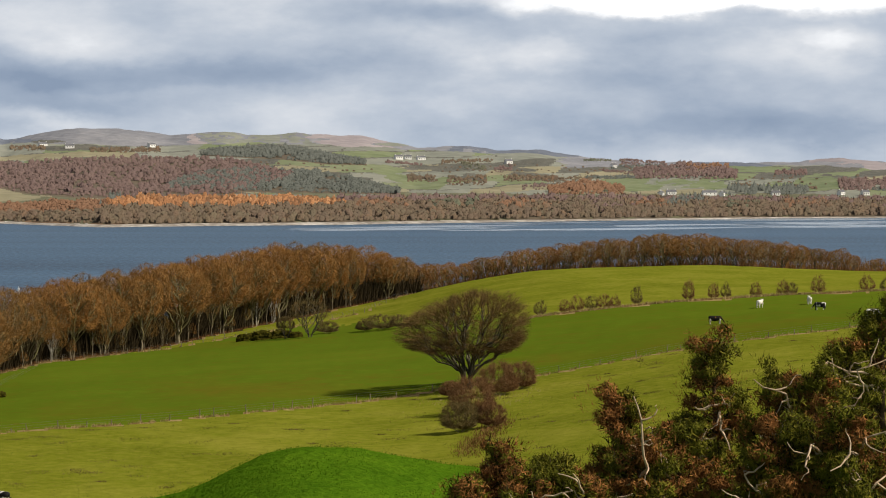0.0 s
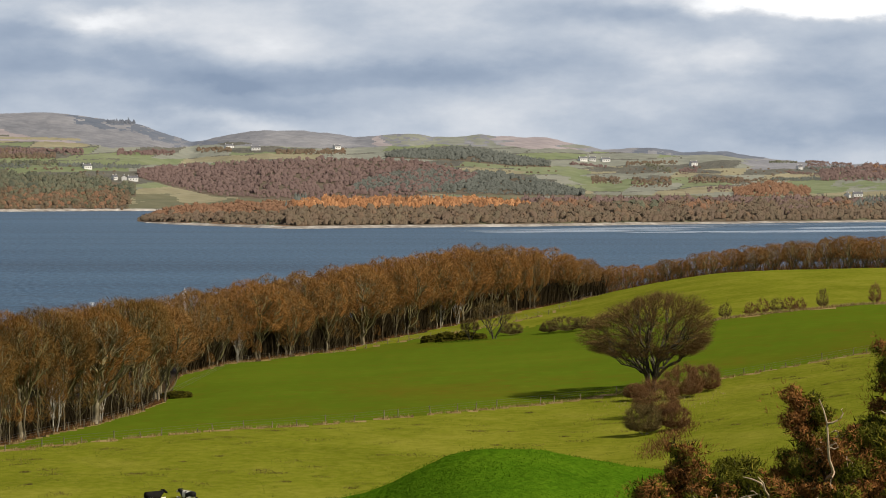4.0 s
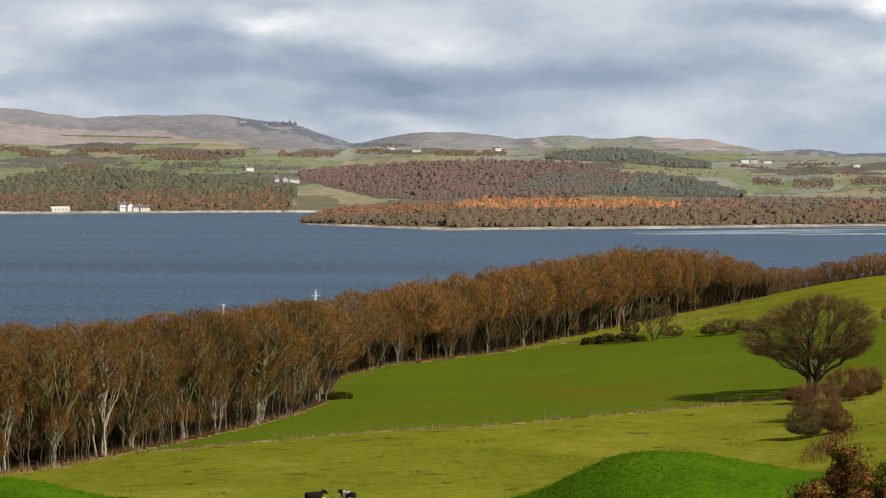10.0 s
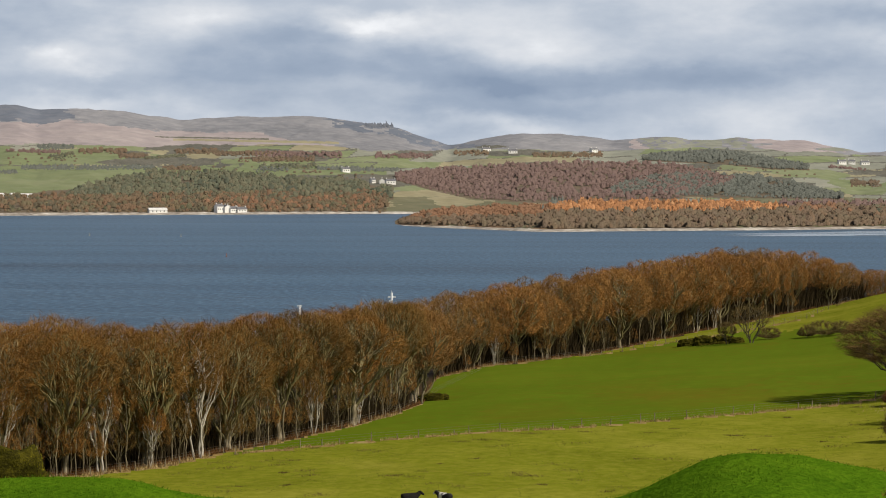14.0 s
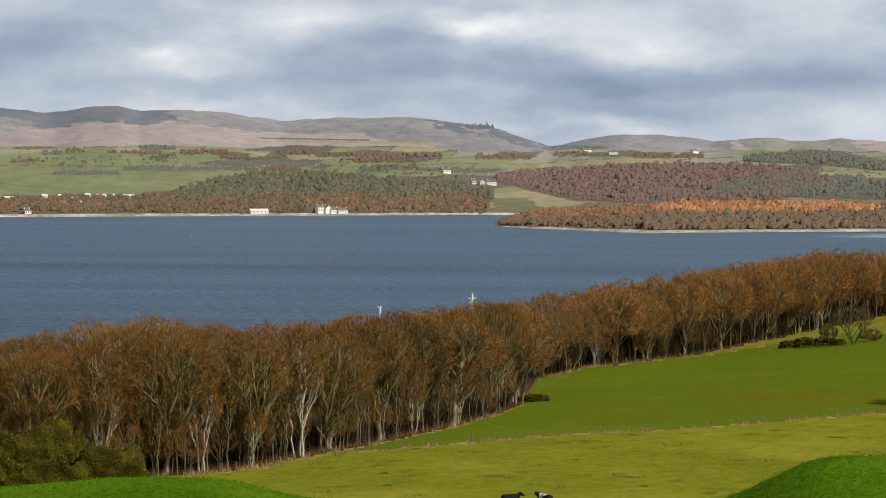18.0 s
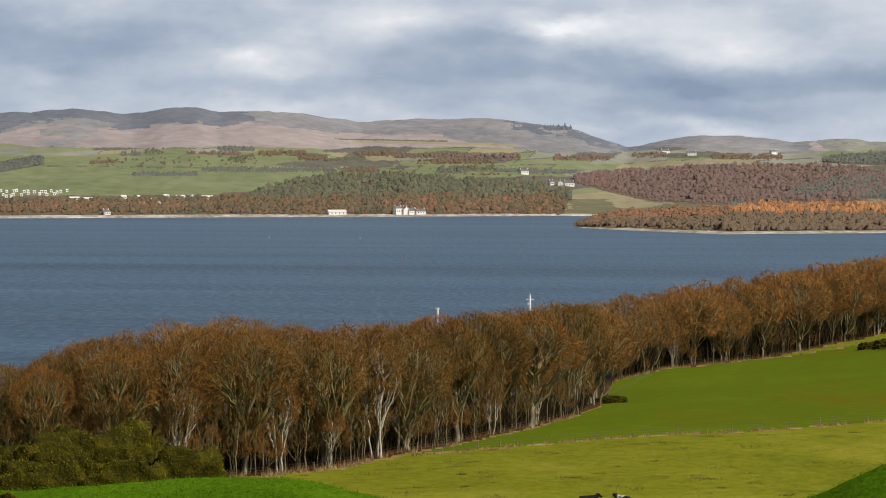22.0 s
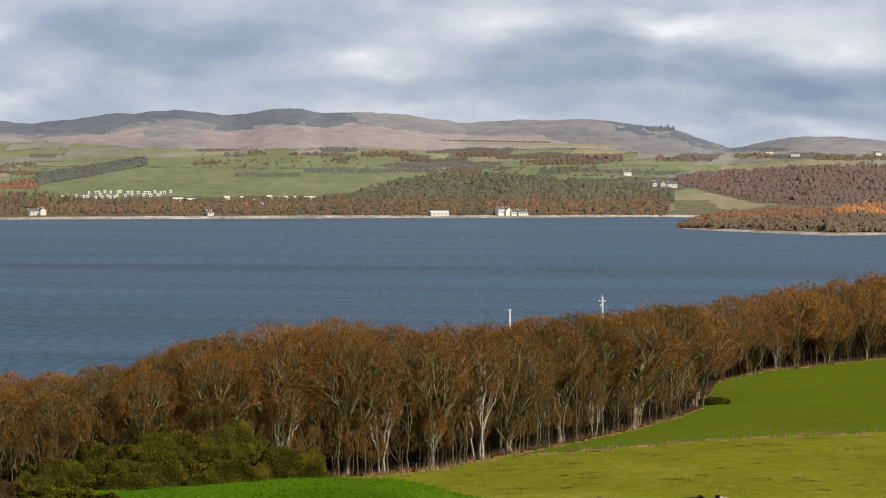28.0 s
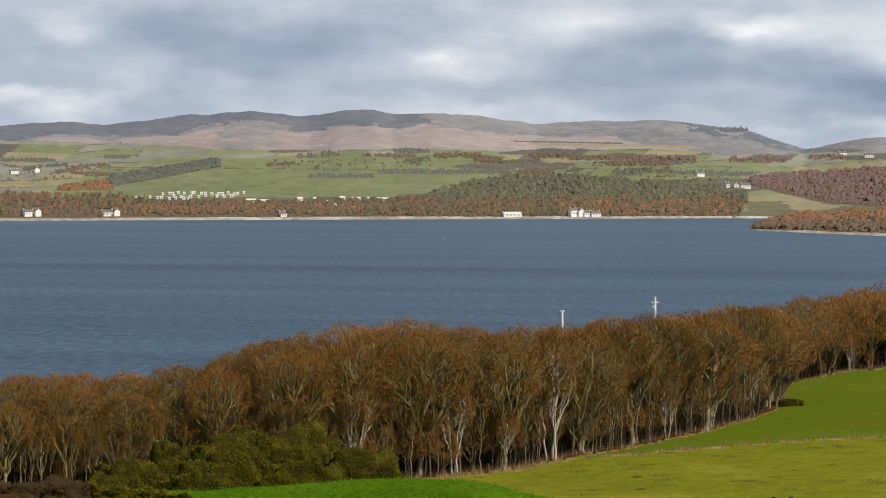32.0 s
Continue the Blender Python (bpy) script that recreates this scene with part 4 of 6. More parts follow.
# ---- woods of the far shore ----
def crown_patterns(kinds, spire):
    """Lumpy far crowns of unit size, with no underside: corners and triangles of each."""
    made = []
    for k in range(kinds):
        bm = bmesh.new()
        bmesh.ops.create_icosphere(bm, subdivisions=2 if spire else 1, radius=1.0)
        if not spire:
            bmesh.ops.subdivide_edges(bm, edges=[e for e in bm.edges if (e.verts[0].co.z + e.verts[1].co.z) > 0.7], cuts=1)
        bmesh.ops.delete(bm, geom=[v for v in bm.verts if v.co.z < -0.6], context="VERTS")
        bmesh.ops.triangulate(bm, faces=bm.faces)
        bm.verts.ensure_lookup_table()
        out = []
        for v in bm.verts:
            q = v.co.normalized()
            lump = 1 + 0.42 * noise.noise(q * 2.1 + Vector((k * 7.3, 1.7, 0))) + 0.30 * noise.noise(q * 5.0 + Vector((k * 3.1, 0, 4.0)))
            if spire:
                t = (q.z + 0.6) / 1.6
                out.append((q.x * lump * (1.15 - 0.95 * t), q.y * lump * (1.15 - 0.95 * t), t))
            else:
                out.append((q.x * lump, q.y * lump, 0.44 + 0.54 * q.z * lump))
        made.append((np.array(out), np.array([[v.index for v in f.verts] for f in bm.faces])))
        bm.free()
    return made


ROUND_CROWNS, SPIRES = crown_patterns(9, False), crown_patterns(5, True)


def clump(rng, p, wide, high, leaves, conifer, verts, faces):
    """One far tree: a lumpy crown, or a spire, with loose sprays round its outline."""
    shape, tri = (SPIRES if conifer else ROUND_CROWNS)[rng.integers(5 if conifer else 9)]
    a = rng.uniform(0, 2 * math.pi)
    x, y = shape[:, 0] * math.cos(a) - shape[:, 1] * math.sin(a), shape[:, 0] * math.sin(a) + shape[:, 1] * math.cos(a)
    b = sum(len(v) for v in verts)
    c = np.stack([x * wide, y * wide, shape[:, 2] * high], 1) + np.array(p)
    verts.append(c)
    faces.append(tri + b)
    root = c[rng.integers(0, len(c), leaves)]
    tip = root + (root - np.array(p) - np.array((0, 0, high * 0.4))) * rng.uniform(0.1, 0.5, (leaves, 1)) + rng.normal(0, 0.16 * wide, (leaves, 3))
    b += len(c)
    verts.append(blades_at(rng, root, tip, 0.13 * wide))
    faces.append(b + np.arange(3 * leaves).reshape(-1, 3))


def far_wood(name, label, u0, u1, upper, lower, step, rows, high, wide, mat, conifer=False, leaves=26, place=None, seed=1, gaps=0.0):
    """Trees between two levels of a far slope; upper and lower are (bearings, levels) or plain levels."""
    rng = np.random.default_rng(seed)
    place = place or far_spot
    verts, faces = [], []
    step, leaves, wide, high, rows = step * 0.6, leaves // 2, wide * 0.66, high * 0.72, rows + 2
    for u in np.arange(u0, u1, step):
        hi = upper if np.isscalar(upper) else float(np.interp(u, *upper))
        lo = lower if np.isscalar(lower) else float(np.interp(u, *lower))
        if lo - hi < 0.5:
            continue
        for k in range(rows):
            if rng.random() < gaps or vnoise(u / 17, (hi + (lo - hi) * k / rows) / 5, seed) < 0.16:
                continue
            v = hi + (lo - hi) * (k + rng.random()) / rows
            uu = u + rng.uniform(-0.5, 0.5) * step
            r, z = place(uu, v)
            s = rng.uniform(0.7, 1.2) * (0.65 if k == rows - 1 else 1.0)
            clump(rng, np.array(spot(uu, r, z - 0.5)), wide * s, high * s * rng.uniform(0.75, 1.2), leaves, conifer, verts, faces)
    ob = mesh_part(name, np.concatenate(verts), np.concatenate(faces), mat, smooth=True)
    # normals bent upwards flatten light and shade, for haze and open twig crowns
    ways = np.empty(3 * len(ob.data.vertices), dtype=np.float32)
    ob.data.vertices.foreach_get("normal", ways)
    ways = ways.reshape(-1, 3) * 0.22 + np.array((0.10, -0.20, 0.70))
    ob.data.normals_split_custom_set_from_vertices((ways / np.linalg.norm(ways, axis=1)[:, None]).tolist())
    return tagged(ob, label, "woodland", kind="stuff")


# the far woods' own colours are lightened and greyed, with haze mixed in
BROWN_WOOD = island_mat("hazy_brown_wood", (0.0, (0.142, 0.110, 0.084)), (0.35, (0.172, 0.124, 0.092)), (0.6, (0.150, 0.124, 0.088)), (0.8, (0.196, 0.130, 0.088)), (1.0, (0.170, 0.140, 0.096)), relief=1.6, patch=55)
RED_WOOD = island_mat("hazy_red_wood", (0.0, (0.161, 0.115, 0.109)), (0.5, (0.181, 0.127, 0.117)), (1.0, (0.203, 0.145, 0.130)), relief=1.6, patch=90)
GREEN_WOOD = island_mat("hazy_green_wood", (0.0, (0.082, 0.094, 0.074)), (0.35, (0.120, 0.132, 0.094)), (0.7, (0.150, 0.138, 0.096)), (1.0, (0.160, 0.170, 0.116)), relief=1.6, patch=80)
MIXED_WOOD = island_mat("hazy_mixed_wood", (0.0, (0.085, 0.086, 0.066)), (0.3, (0.140, 0.120, 0.082)), (0.55, (0.190, 0.118, 0.078)), (0.75, (0.105, 0.112, 0.074)), (1.0, (0.190, 0.160, 0.096)), relief=1.6, patch=60)
CONIFER = island_mat("hazy_conifers", (0.0, (0.118, 0.129, 0.117)), (0.5, (0.133, 0.144, 0.130)), (1.0, (0.151, 0.161, 0.143)), relief=1.6, patch=80)
LARCH = island_mat("far_larch", (0.0, (0.17, 0.100, 0.062)), (0.4, (0.32, 0.160, 0.080)), (0.7, (0.46, 0.225, 0.105)), (1.0, (0.58, 0.32, 0.165)), relief=1.6, patch=40)
RUST = island_mat("far_rust", (0.0, (0.207, 0.119, 0.077)), (0.5, (0.240, 0.137, 0.087)), (1.0, (0.272, 0.163, 0.104)), relief=1.6, patch=40)


def far_woods():
    # along the far shore, seen over the open water
    far_wood("shore_wood", "brown mixed trees along the far shore road", -2260, -1420, ((-2260, -1990, -1900, -1700, -1420), (330, 330, 346, 345, 338)), 368, 7, 5, 9.5, 4.6, MIXED_WOOD, seed=2, gaps=0.3)
    far_wood("shore_wood", "russet trees below the caravans", -1980, -1560, 352, 362, 7, 2, 7.5, 4.2, RUST, seed=3, gaps=0.25)
    def in_wood(name, label, key, *rest, **more):
        u, hi, lo = WOODS[key]
        return far_wood(name, label, u[0], u[-1], (u, hi), (u, lo), *rest, **more)

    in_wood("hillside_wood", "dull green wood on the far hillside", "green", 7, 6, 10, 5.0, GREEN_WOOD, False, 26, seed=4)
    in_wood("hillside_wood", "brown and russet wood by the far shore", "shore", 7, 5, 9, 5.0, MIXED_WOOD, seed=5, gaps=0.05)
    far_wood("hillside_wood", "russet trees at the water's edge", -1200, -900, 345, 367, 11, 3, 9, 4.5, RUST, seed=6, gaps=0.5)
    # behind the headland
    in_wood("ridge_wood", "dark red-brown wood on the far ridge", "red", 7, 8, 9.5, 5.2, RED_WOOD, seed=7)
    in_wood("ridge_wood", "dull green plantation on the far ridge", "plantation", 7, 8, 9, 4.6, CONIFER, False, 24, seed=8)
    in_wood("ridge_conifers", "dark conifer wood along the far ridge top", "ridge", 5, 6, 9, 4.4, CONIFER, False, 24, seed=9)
    # the headland
    far_wood("headland_larches", "bright orange autumn larches on the headland", -590, -170, ((-590, -540, -240, -170), (362, 354, 355, 366)), ((-590, -540, -240, -170), (368, 371, 370, 370)), 4, 4, 9, 2.9, LARCH, False, 24, point_spot, 10, 0.25)
    far_wood("headland_bracken_wood", "russet scrub on the headland's crown", -835, -560, ((-835, -800, -700, -560), (376, 366, 359, 354)), ((-835, -560), (382, 374)), 6, 4, 6, 4.0, RUST, False, 24, point_spot, 11, 0.15)
    far_wood("headland_conifers", "small dark conifer block on the headland", -602, -560, 353, 366, 5, 4, 12, 3.2, CONIFER, True, 26, point_spot, 12)
    far_wood("headland_wood", "low scrub along the headland shore", -862, -590, ((-862, -800, -590), (385, 379, 378)), ((-862, -800, -590), (388, 391, 396)), 6, 4, 6.5, 4.0, BROWN_WOOD, False, 22, point_spot, 113, 0.35)
    far_wood("headland_wood", "brown leafless wood along the headland shore", -600, 1000, ((-862, -800, -600, -400, -200, -100, 200, 1000), (385, 379, 378, 376, 374, 360, 358, 362)), ((-862, -800, -600, 0, 400, 1000), (388, 391, 397, 391, 385, 380)), 6, 6, 10.5, 4.8, BROWN_WOOD, False, 24, point_spot, 13)
    far_wood("headland_wood", "red-brown wood behind the far shore", -180, 1000, 360, 366, 7, 3, 12, 5.0, RED_WOOD, False, 24, point_spot, 14, 0.2)
    for k, (a, b, m) in enumerate(((-150, -60, RUST), (-20, 60, GREEN_WOOD), (90, 190, RUST), (260, 340, RED_WOOD), (330, 395, RUST), (500, 560, GREEN_WOOD), (600, 690, RUST), (720, 900, RED_WOOD))):
        far_wood("headland_wood", "patch of differing colour in the shore wood", a, b, 364, 378, 6, 3, 10.5, 4.6, m, False, 22, point_spot, 90 + k, 0.35)
    far_wood("shore_conifers", "dark pines among the shore wood", 400, 470, 362, 372, 9, 3, 15, 4.5, CONIFER, True, 28, point_spot, 15)
    # fields to the right
    far_wood("field_wood", "russet wood on a low far hill", 340, 520, ((340, 430, 520), (302, 291, 305)), ((340, 520), (318, 318)), 7, 5, 9, 4.6, RED_WOOD, seed=16)
    far_wood("field_wood", "rust-coloured trees on a low far hill", 420, 500, 294, 304, 7, 3, 8, 4.5, RUST, seed=17)
    far_wood("field_wood", "orange-brown wood above the shore", 190, 320, ((190, 250, 320), (335, 322, 335)), 345, 7, 4, 9, 4.8, RUST, seed=18)
    far_wood("field_wood", "dark conifers beside the far houses", 495, 640, 334, 345, 8, 3, 12, 4.8, CONIFER, True, 28, seed=19)
    far_wood("field_wood", "dark far wood at the fields' edge", 700, 1000, 322, 338, 8, 4, 10, 5, RED_WOOD, seed=20)
    for k, (a, b, v, d, m) in enumerate(((-60, -10, 318, 10, BROWN_WOOD), (10, 75, 322, 14, BROWN_WOOD), (110, 200, 318, 8, BROWN_WOOD), (585, 640, 308, 8, RED_WOOD), (-1520, -1290, 290, 6, CONIFER), (-1290, -1210, 292, 4, BROWN_WOOD),
                                         (-1640, -1530, 298, 4, CONIFER), (-1250, -1180, 262, 7, BROWN_WOOD), (-1180, -1060, 266, 6, BROWN_WOOD), (-1110, -960, 268, 9, RED_WOOD), (-1140, -1010, 276, 6, BROWN_WOOD),
                                         (-1490, -1430, 254, 6, CONIFER), (-1420, -1340, 262, 6, BROWN_WOOD), (-960, -860, 294, 4, CONIFER), (-900, -800, 270, 6, RED_WOOD), (-760, -700, 264, 8, BROWN_WOOD), (-1000, -930, 291, 3, CONIFER),
                                         (-1350, -1300, 270, 5, BROWN_WOOD), (-2180, -2090, 270, 5, CONIFER), (-2000, -1960, 264, 3, CONIFER), (-1660, -1630, 262, 6, CONIFER), (-620, -500, 268, 6, BROWN_WOOD), (-1100, -1000, 288, 5, GREEN_WOOD))):
        far_wood("hedge_wood", "strip of dark trees between far fields", a, b, v - d / 2, v + d / 2, 6, 2, 6.5, 3.8, m, m is CONIFER, 20, seed=30 + k, gaps=0.2)
    # hedgerows and copses between the far fields
    rng = np.random.default_rng(44)
    for k in range(46):
        a = rng.uniform(-860, 780) if k < 32 else rng.uniform(-2200, -900)
        v = rng.uniform(282, 338) if k < 32 else rng.uniform(258, 300)
        wide = rng.uniform(18, 95)
        rise = rng.uniform(-7, 7)
        if -830 < a + wide / 2 < -90 and v > 278:
            continue
        thick = rng.choice((1.2, 1.5, 2.0, 5.0))
        far_wood("hedge_wood", "hedgerow of dark bushes between far fields", a, a + wide, ((a, a + wide), (v - thick, v - thick + rise)), ((a, a + wide), (v + thick, v + thick + rise)), 5, 1, rng.uniform(3.5, 6.0), 3.0, (BROWN_WOOD, GREEN_WOOD, CONIFER, RED_WOOD)[k % 4], False, 16, seed=500 + k, gaps=0.15)
    # the oblique shelter belt and its orange foot
    far_wood("shelter_belt", "dense grey-green conifer shelter belt across the far field", -1990, -1800, ((-1990, -1800), (300, 269)), ((-1990, -1800), (315, 280)), 3.5, 12, 8, 4.2, CONIFER, False, 26, seed=60)
    far_wood("larch_foot", "orange larches at the foot of the shelter belt", -2080, -1985, ((-2080, -1985), (318, 304)), 322, 6, 4, 7, 4.4, RUST, False, 26, seed=61)
    # hedge bushes dotted over the fields
    for k, (a, b, v) in enumerate(((-1700, -1420, 277), (-700, -100, 300), (0, 340, 305), (520, 784, 325), (-2200, -1990, 300), (-1300, -900, 300))):
        far_wood("field_bushes", "scattered bushes along far field hedges", a, b, v - 12, v + 12, 16, 1, 4, 3.0, BROWN_WOOD, False, 16, seed=70 + k, gaps=0.35)
    # wind-bent trees on the hill's shoulder
    far_wood("skyline_trees", "sparse trees on the hill's shoulder", -915, -870, 214, 218, 6, 1, 8, 4, HEATHER, True, 20, seed=80)


far_woods()

# ---- houses of the far shore ----
WHITEWASH = two_scale("whitewash", 5, 0.6, (0.74, 0.73, 0.70), (0.80, 0.79, 0.76), (0.86, 0.85, 0.82), bump=0.2, distance=0.02)
SLATE = two_scale("slate_roof", 4, 0.5, (0.10, 0.10, 0.11), (0.16, 0.16, 0.175), (0.22, 0.22, 0.235), bump=0.3, distance=0.02)
PALE_ROOF = two_scale("pale_sheet_roof", 4, 0.5, (0.50, 0.50, 0.50), (0.62, 0.62, 0.62), (0.72, 0.72, 0.72), rough=0.5, bump=0.1, distance=0.02)
PANE = material("dark_window", 0.1)
finish(PANE, ramp(PANE, tex(PANE, 1.0), (0.3, (0.02, 0.025, 0.03)), (0.7, (0.05, 0.06, 0.07))))


def house(name, label, u, v, length, deep, eave, turn=0.0, roof=None, place=None, chimneys=2, group="", windows=3):
    ob = thing(name, label, "house", group)
    roof = roof or SLATE
    bm = bmesh.new()
    box(bm, 0, 0, eave / 2 - 1, length, deep, eave + 2)
    rise = deep * 0.34
    for s in (-1, 1):
        x = s * (length / 2 - 0.15)
        pts = [bm.verts.new(p) for p in ((x - 0.15, -deep / 2, eave), (x - 0.15, deep / 2, eave), (x - 0.15, 0, eave + rise), (x + 0.15, -deep / 2, eave), (x + 0.15, deep / 2, eave), (x + 0.15, 0, eave + rise))]
        for q in ((0, 1, 2), (5, 4, 3), (0, 3, 4, 1), (1, 4, 5, 2), (2, 5, 3, 0)):
            bm.faces.new([pts[i] for i in q])
    part("wall", bm, WHITEWASH, ob)
    bm = bmesh.new()
    for s in (-1, 1):
        a = [(-length / 2 - 0.3, s * (deep / 2 + 0.35), eave - 0.1), (length / 2 + 0.3, s * (deep / 2 + 0.35), eave - 0.1), (length / 2 + 0.3, 0, eave + rise + 0.12), (-length / 2 - 0.3, 0, eave + rise + 0.12)]
        low = [bm.verts.new(p) for p in a]
        high = [bm.verts.new((p[0], p[1], p[2] + 0.18)) for p in a]
        for q in ((0, 1, 2, 3), (4, 5, 6, 7), (0, 1, 5, 4), (1, 2, 6, 5), (2, 3, 7, 6), (3, 0, 4, 7)):
            bm.faces.new([(low + high)[i] for i in q])
    bmesh.ops.recalc_face_normals(bm, faces=bm.faces)
    part("roof", bm, roof, ob)
    for c in range(chimneys):
        bm = bmesh.new()
        x = (length / 2 - 0.6) * (1 if c else -1)
        box(bm, x, 0, eave + rise + 0.5, 0.9, 0.7, 1.6, 0.05)
        box(bm, x, 0, eave + rise + 1.35, 1.05, 0.85, 0.15)
        part("chimney", bm, WHITEWASH, ob)
    for k in range(windows):
        bm = bmesh.new()
        box(bm, (k + 0.5 - windows / 2) * length / windows * 0.85, -deep / 2 - 0.02, eave * 0.52, 1.1, 0.12, 1.3)
        part("window", bm, PANE, ob)
    r, z = (place or far_spot)(u, v)
    ob.matrix_basis = Matrix.Translation(spot(u, r, z)) @ Matrix.Rotation(-u / F + radians(turn + (32 if length < 11 else 20)), 4, "Z")
    return ob


def far_houses():
    farm = "whitewashed farmhouse with a slate roof among far fields"
    for u, v, l, t in ((-79, 283, 11, 10), (-62, 283, 9, -20), (-39, 284, 12, 5), (116, 290, 10, 15), (302, 297, 7, 0), (-704, 260, 12, 10), (-657, 263, 12, -10), (-514, 262, 10, 20)):
        house("farmhouse", farm, u, v, l * 1.15, 6.5, 4.3, t, group="farmhouses on the far hills")
    for u, v, l, t in ((-953, 296, 12, 10), (-873, 317, 13, -5), (-888, 316, 8, 60), (-905, 316, 6, 0), (-2160, 292, 11, 5), (-2120, 290, 8, 70)):
        house("farmhouse", "whitewashed farmhouse on a far green slope", u, v, l, 7, 4.2, t, group="farmhouses on the far hills")
    for u, v, l, t in ((403, 352, 10, 0), (385, 354, 6, 40), (470, 353, 16, 5), (492, 354, 9, 60), (586, 353, 9, 0), (700, 352, 7, 20), (742, 353, 8, 0)):
        house("cottage", "white cottage among trees behind the far shore", u, v - 7, l * 1.25, 7, 3.8, t, group="cottages behind the shore")
    for u, v, l, e, t in ((-2135, 367, 13, 5.0, 10), (-2120, 367, 9, 6.0, 80), (-1998, 367, 13, 4.6, -8), (-1982, 367, 7, 5.5, 80), (-1690, 368, 8, 3.2, 0)):
        house("shore_cottage", "white gabled cottage at the far water's edge", u, v, l, 7, e, t, group="cottages on the far shore")
    # the large white house on the shore and its boathouse
    for u, l, e, t in ((-1176, 9, 7.0, 0), (-1163, 8, 6.0, 85), (-1152, 10, 4.0, 0), (-1137, 12, 3.4, 5)):
        house("shore_house", "large white house at the far water's edge", u, 368.5, l, 7.5, e, t, group="white house on the shore")
    house("boathouse", "long low white boathouse on the far shore", -1284, 368.5, 22, 7, 2.8, 0, PALE_ROOF, None, 0, windows=4)
    rng = np.random.default_rng(8)
    for first, last, count, v in ((-1905, -1752, 16, 329), (-1978, -1848, 11, 337), (-1890, -1770, 8, 334)):
        for k in range(count):
            u = first + (last - first) * (k + 0.5) / count + rng.uniform(-3, 3)
            house("caravan", "white holiday caravan in a row on the far slope", u, v + rng.uniform(-1.5, 1.5), rng.uniform(2.8, 3.8), 2.6, 2.3, rng.uniform(-25, 25), PALE_ROOF, None, 0, "holiday caravans", 1)
    for u, v, l in ((-1745, 342, 14), (-1722, 344, 12), (-1660, 340, 8), (-1632, 340, 6), (-1610, 345, 5), (-1585, 338, 7), (-1560, 340, 12), (-1535, 339, 10), (-1512, 340, 16), (-1625, 352, 4), (-1598, 352, 4)):
        house("chalet", "pale low chalet among trees on the far slope", u, v, l, 5, 2.6, rng.uniform(-10, 10), PALE_ROOF, None, 0, "chalets on the far slope", 3)


far_houses()


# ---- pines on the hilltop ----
# darkened needle colour, painted as the shade inside a pine's crown
SHADE_NEEDLES = two_scale("shade_needles", 0.5, 0.08, (0.016, 0.014, 0.006), (0.032, 0.028, 0.010), (0.06, 0.048, 0.018))
NEEDLES = island_mat("pine_needles", (0.0, (0.030, 0.036, 0.004)), (0.5, (0.105, 0.108, 0.009)), (1.0, (0.27, 0.225, 0.028)), patch=0.45, rough=0.85, spec=0.08)
BROWNED = island_mat("browned_needles", (0.0, (0.070, 0.031, 0.010)), (0.5, (0.205, 0.088, 0.026)), (1.0, (0.40, 0.180, 0.055)), patch=0.6)
PINE_BARK = two_scale("pine_bark", 0.5, 0.08, (0.05, 0.03, 0.018), (0.13, 0.08, 0.045), (0.24, 0.15, 0.085), bump=0.6, distance=0.02)
DEAD_WOOD = two_scale("bleached_wood", 0.6, 0.09, (0.24, 0.16, 0.10), (0.50, 0.37, 0.25), (0.70, 0.56, 0.41), bump=0.5, distance=0.01)


def needle_tuft(rng, p, way, count, length, width, verts, faces):
    w = np.array(way) * 0.9 + rng.normal(0, 0.6, (count, 3)) + np.array((0, 0, 0.22))
    w = w / np.linalg.norm(w, axis=1)[:, None]
    at = np.array(p) + rng.normal(0, length * 0.42, (count, 3))
    side = np.cross(w, rng.normal(0, 1, (count, 3)))
    side = side / (np.linalg.norm(side, axis=1)[:, None] + 1e-9) * width
    tip = at + w * (length * rng.uniform(0.6, 1.2, count))[:, None]
    b = len(verts)
    verts.extend(map(tuple, np.stack([at - side, at + side, tip], 1).reshape(-1, 3)))
    faces.extend((b + 3 * k, b + 3 * k + 1, b + 3 * k + 2) for k in range(count))


def needle_pad(rng, p, size, count, verts, faces):
    """The dense heart of a tuft: a small cushion scaled with short needle sprays."""
    d = rng.normal(0, 1, (count, 3))
    d = d / np.linalg.norm(d, axis=1)[:, None]
    at = np.array(p) + d * np.array((1.0, 1.0, 0.66)) * size * rng.uniform(0.7, 1.05, (count, 1))
    n = d + rng.normal(0, 0.35, (count, 3))
    side = np.cross(n, rng.normal(0, 1, (count, 3)))
    side = side / (np.linalg.norm(side, axis=1)[:, None] + 1e-9)
    up = np.cross(side, n)
    up = up / (np.linalg.norm(up, axis=1)[:, None] + 1e-9) + 0.3 * d
    long = rng.uniform(0.045, 0.11, (count, 1))
    side = side * rng.uniform(0.009, 0.018, (count, 1))
    b = len(verts)
    verts.extend(map(tuple, np.stack([at - side - up * long * 0.5, at + side - up * long * 0.5, at + up * long], 1).reshape(-1, 3)))
    faces.extend((b + 3 * k, b + 3 * k + 1, b + 3 * k + 2) for k in range(count))


def bent(rng, p, way, length, steps, bow, lift):
    pts, d = [np.array(p, float)], np.array(way, float)
    for k in range(steps):
        d = d + rng.normal(0, bow, 3) + np.array((0, 0, lift))
        d = d / np.linalg.norm(d)
        pts.append(pts[-1] + d * length / steps)
    return pts


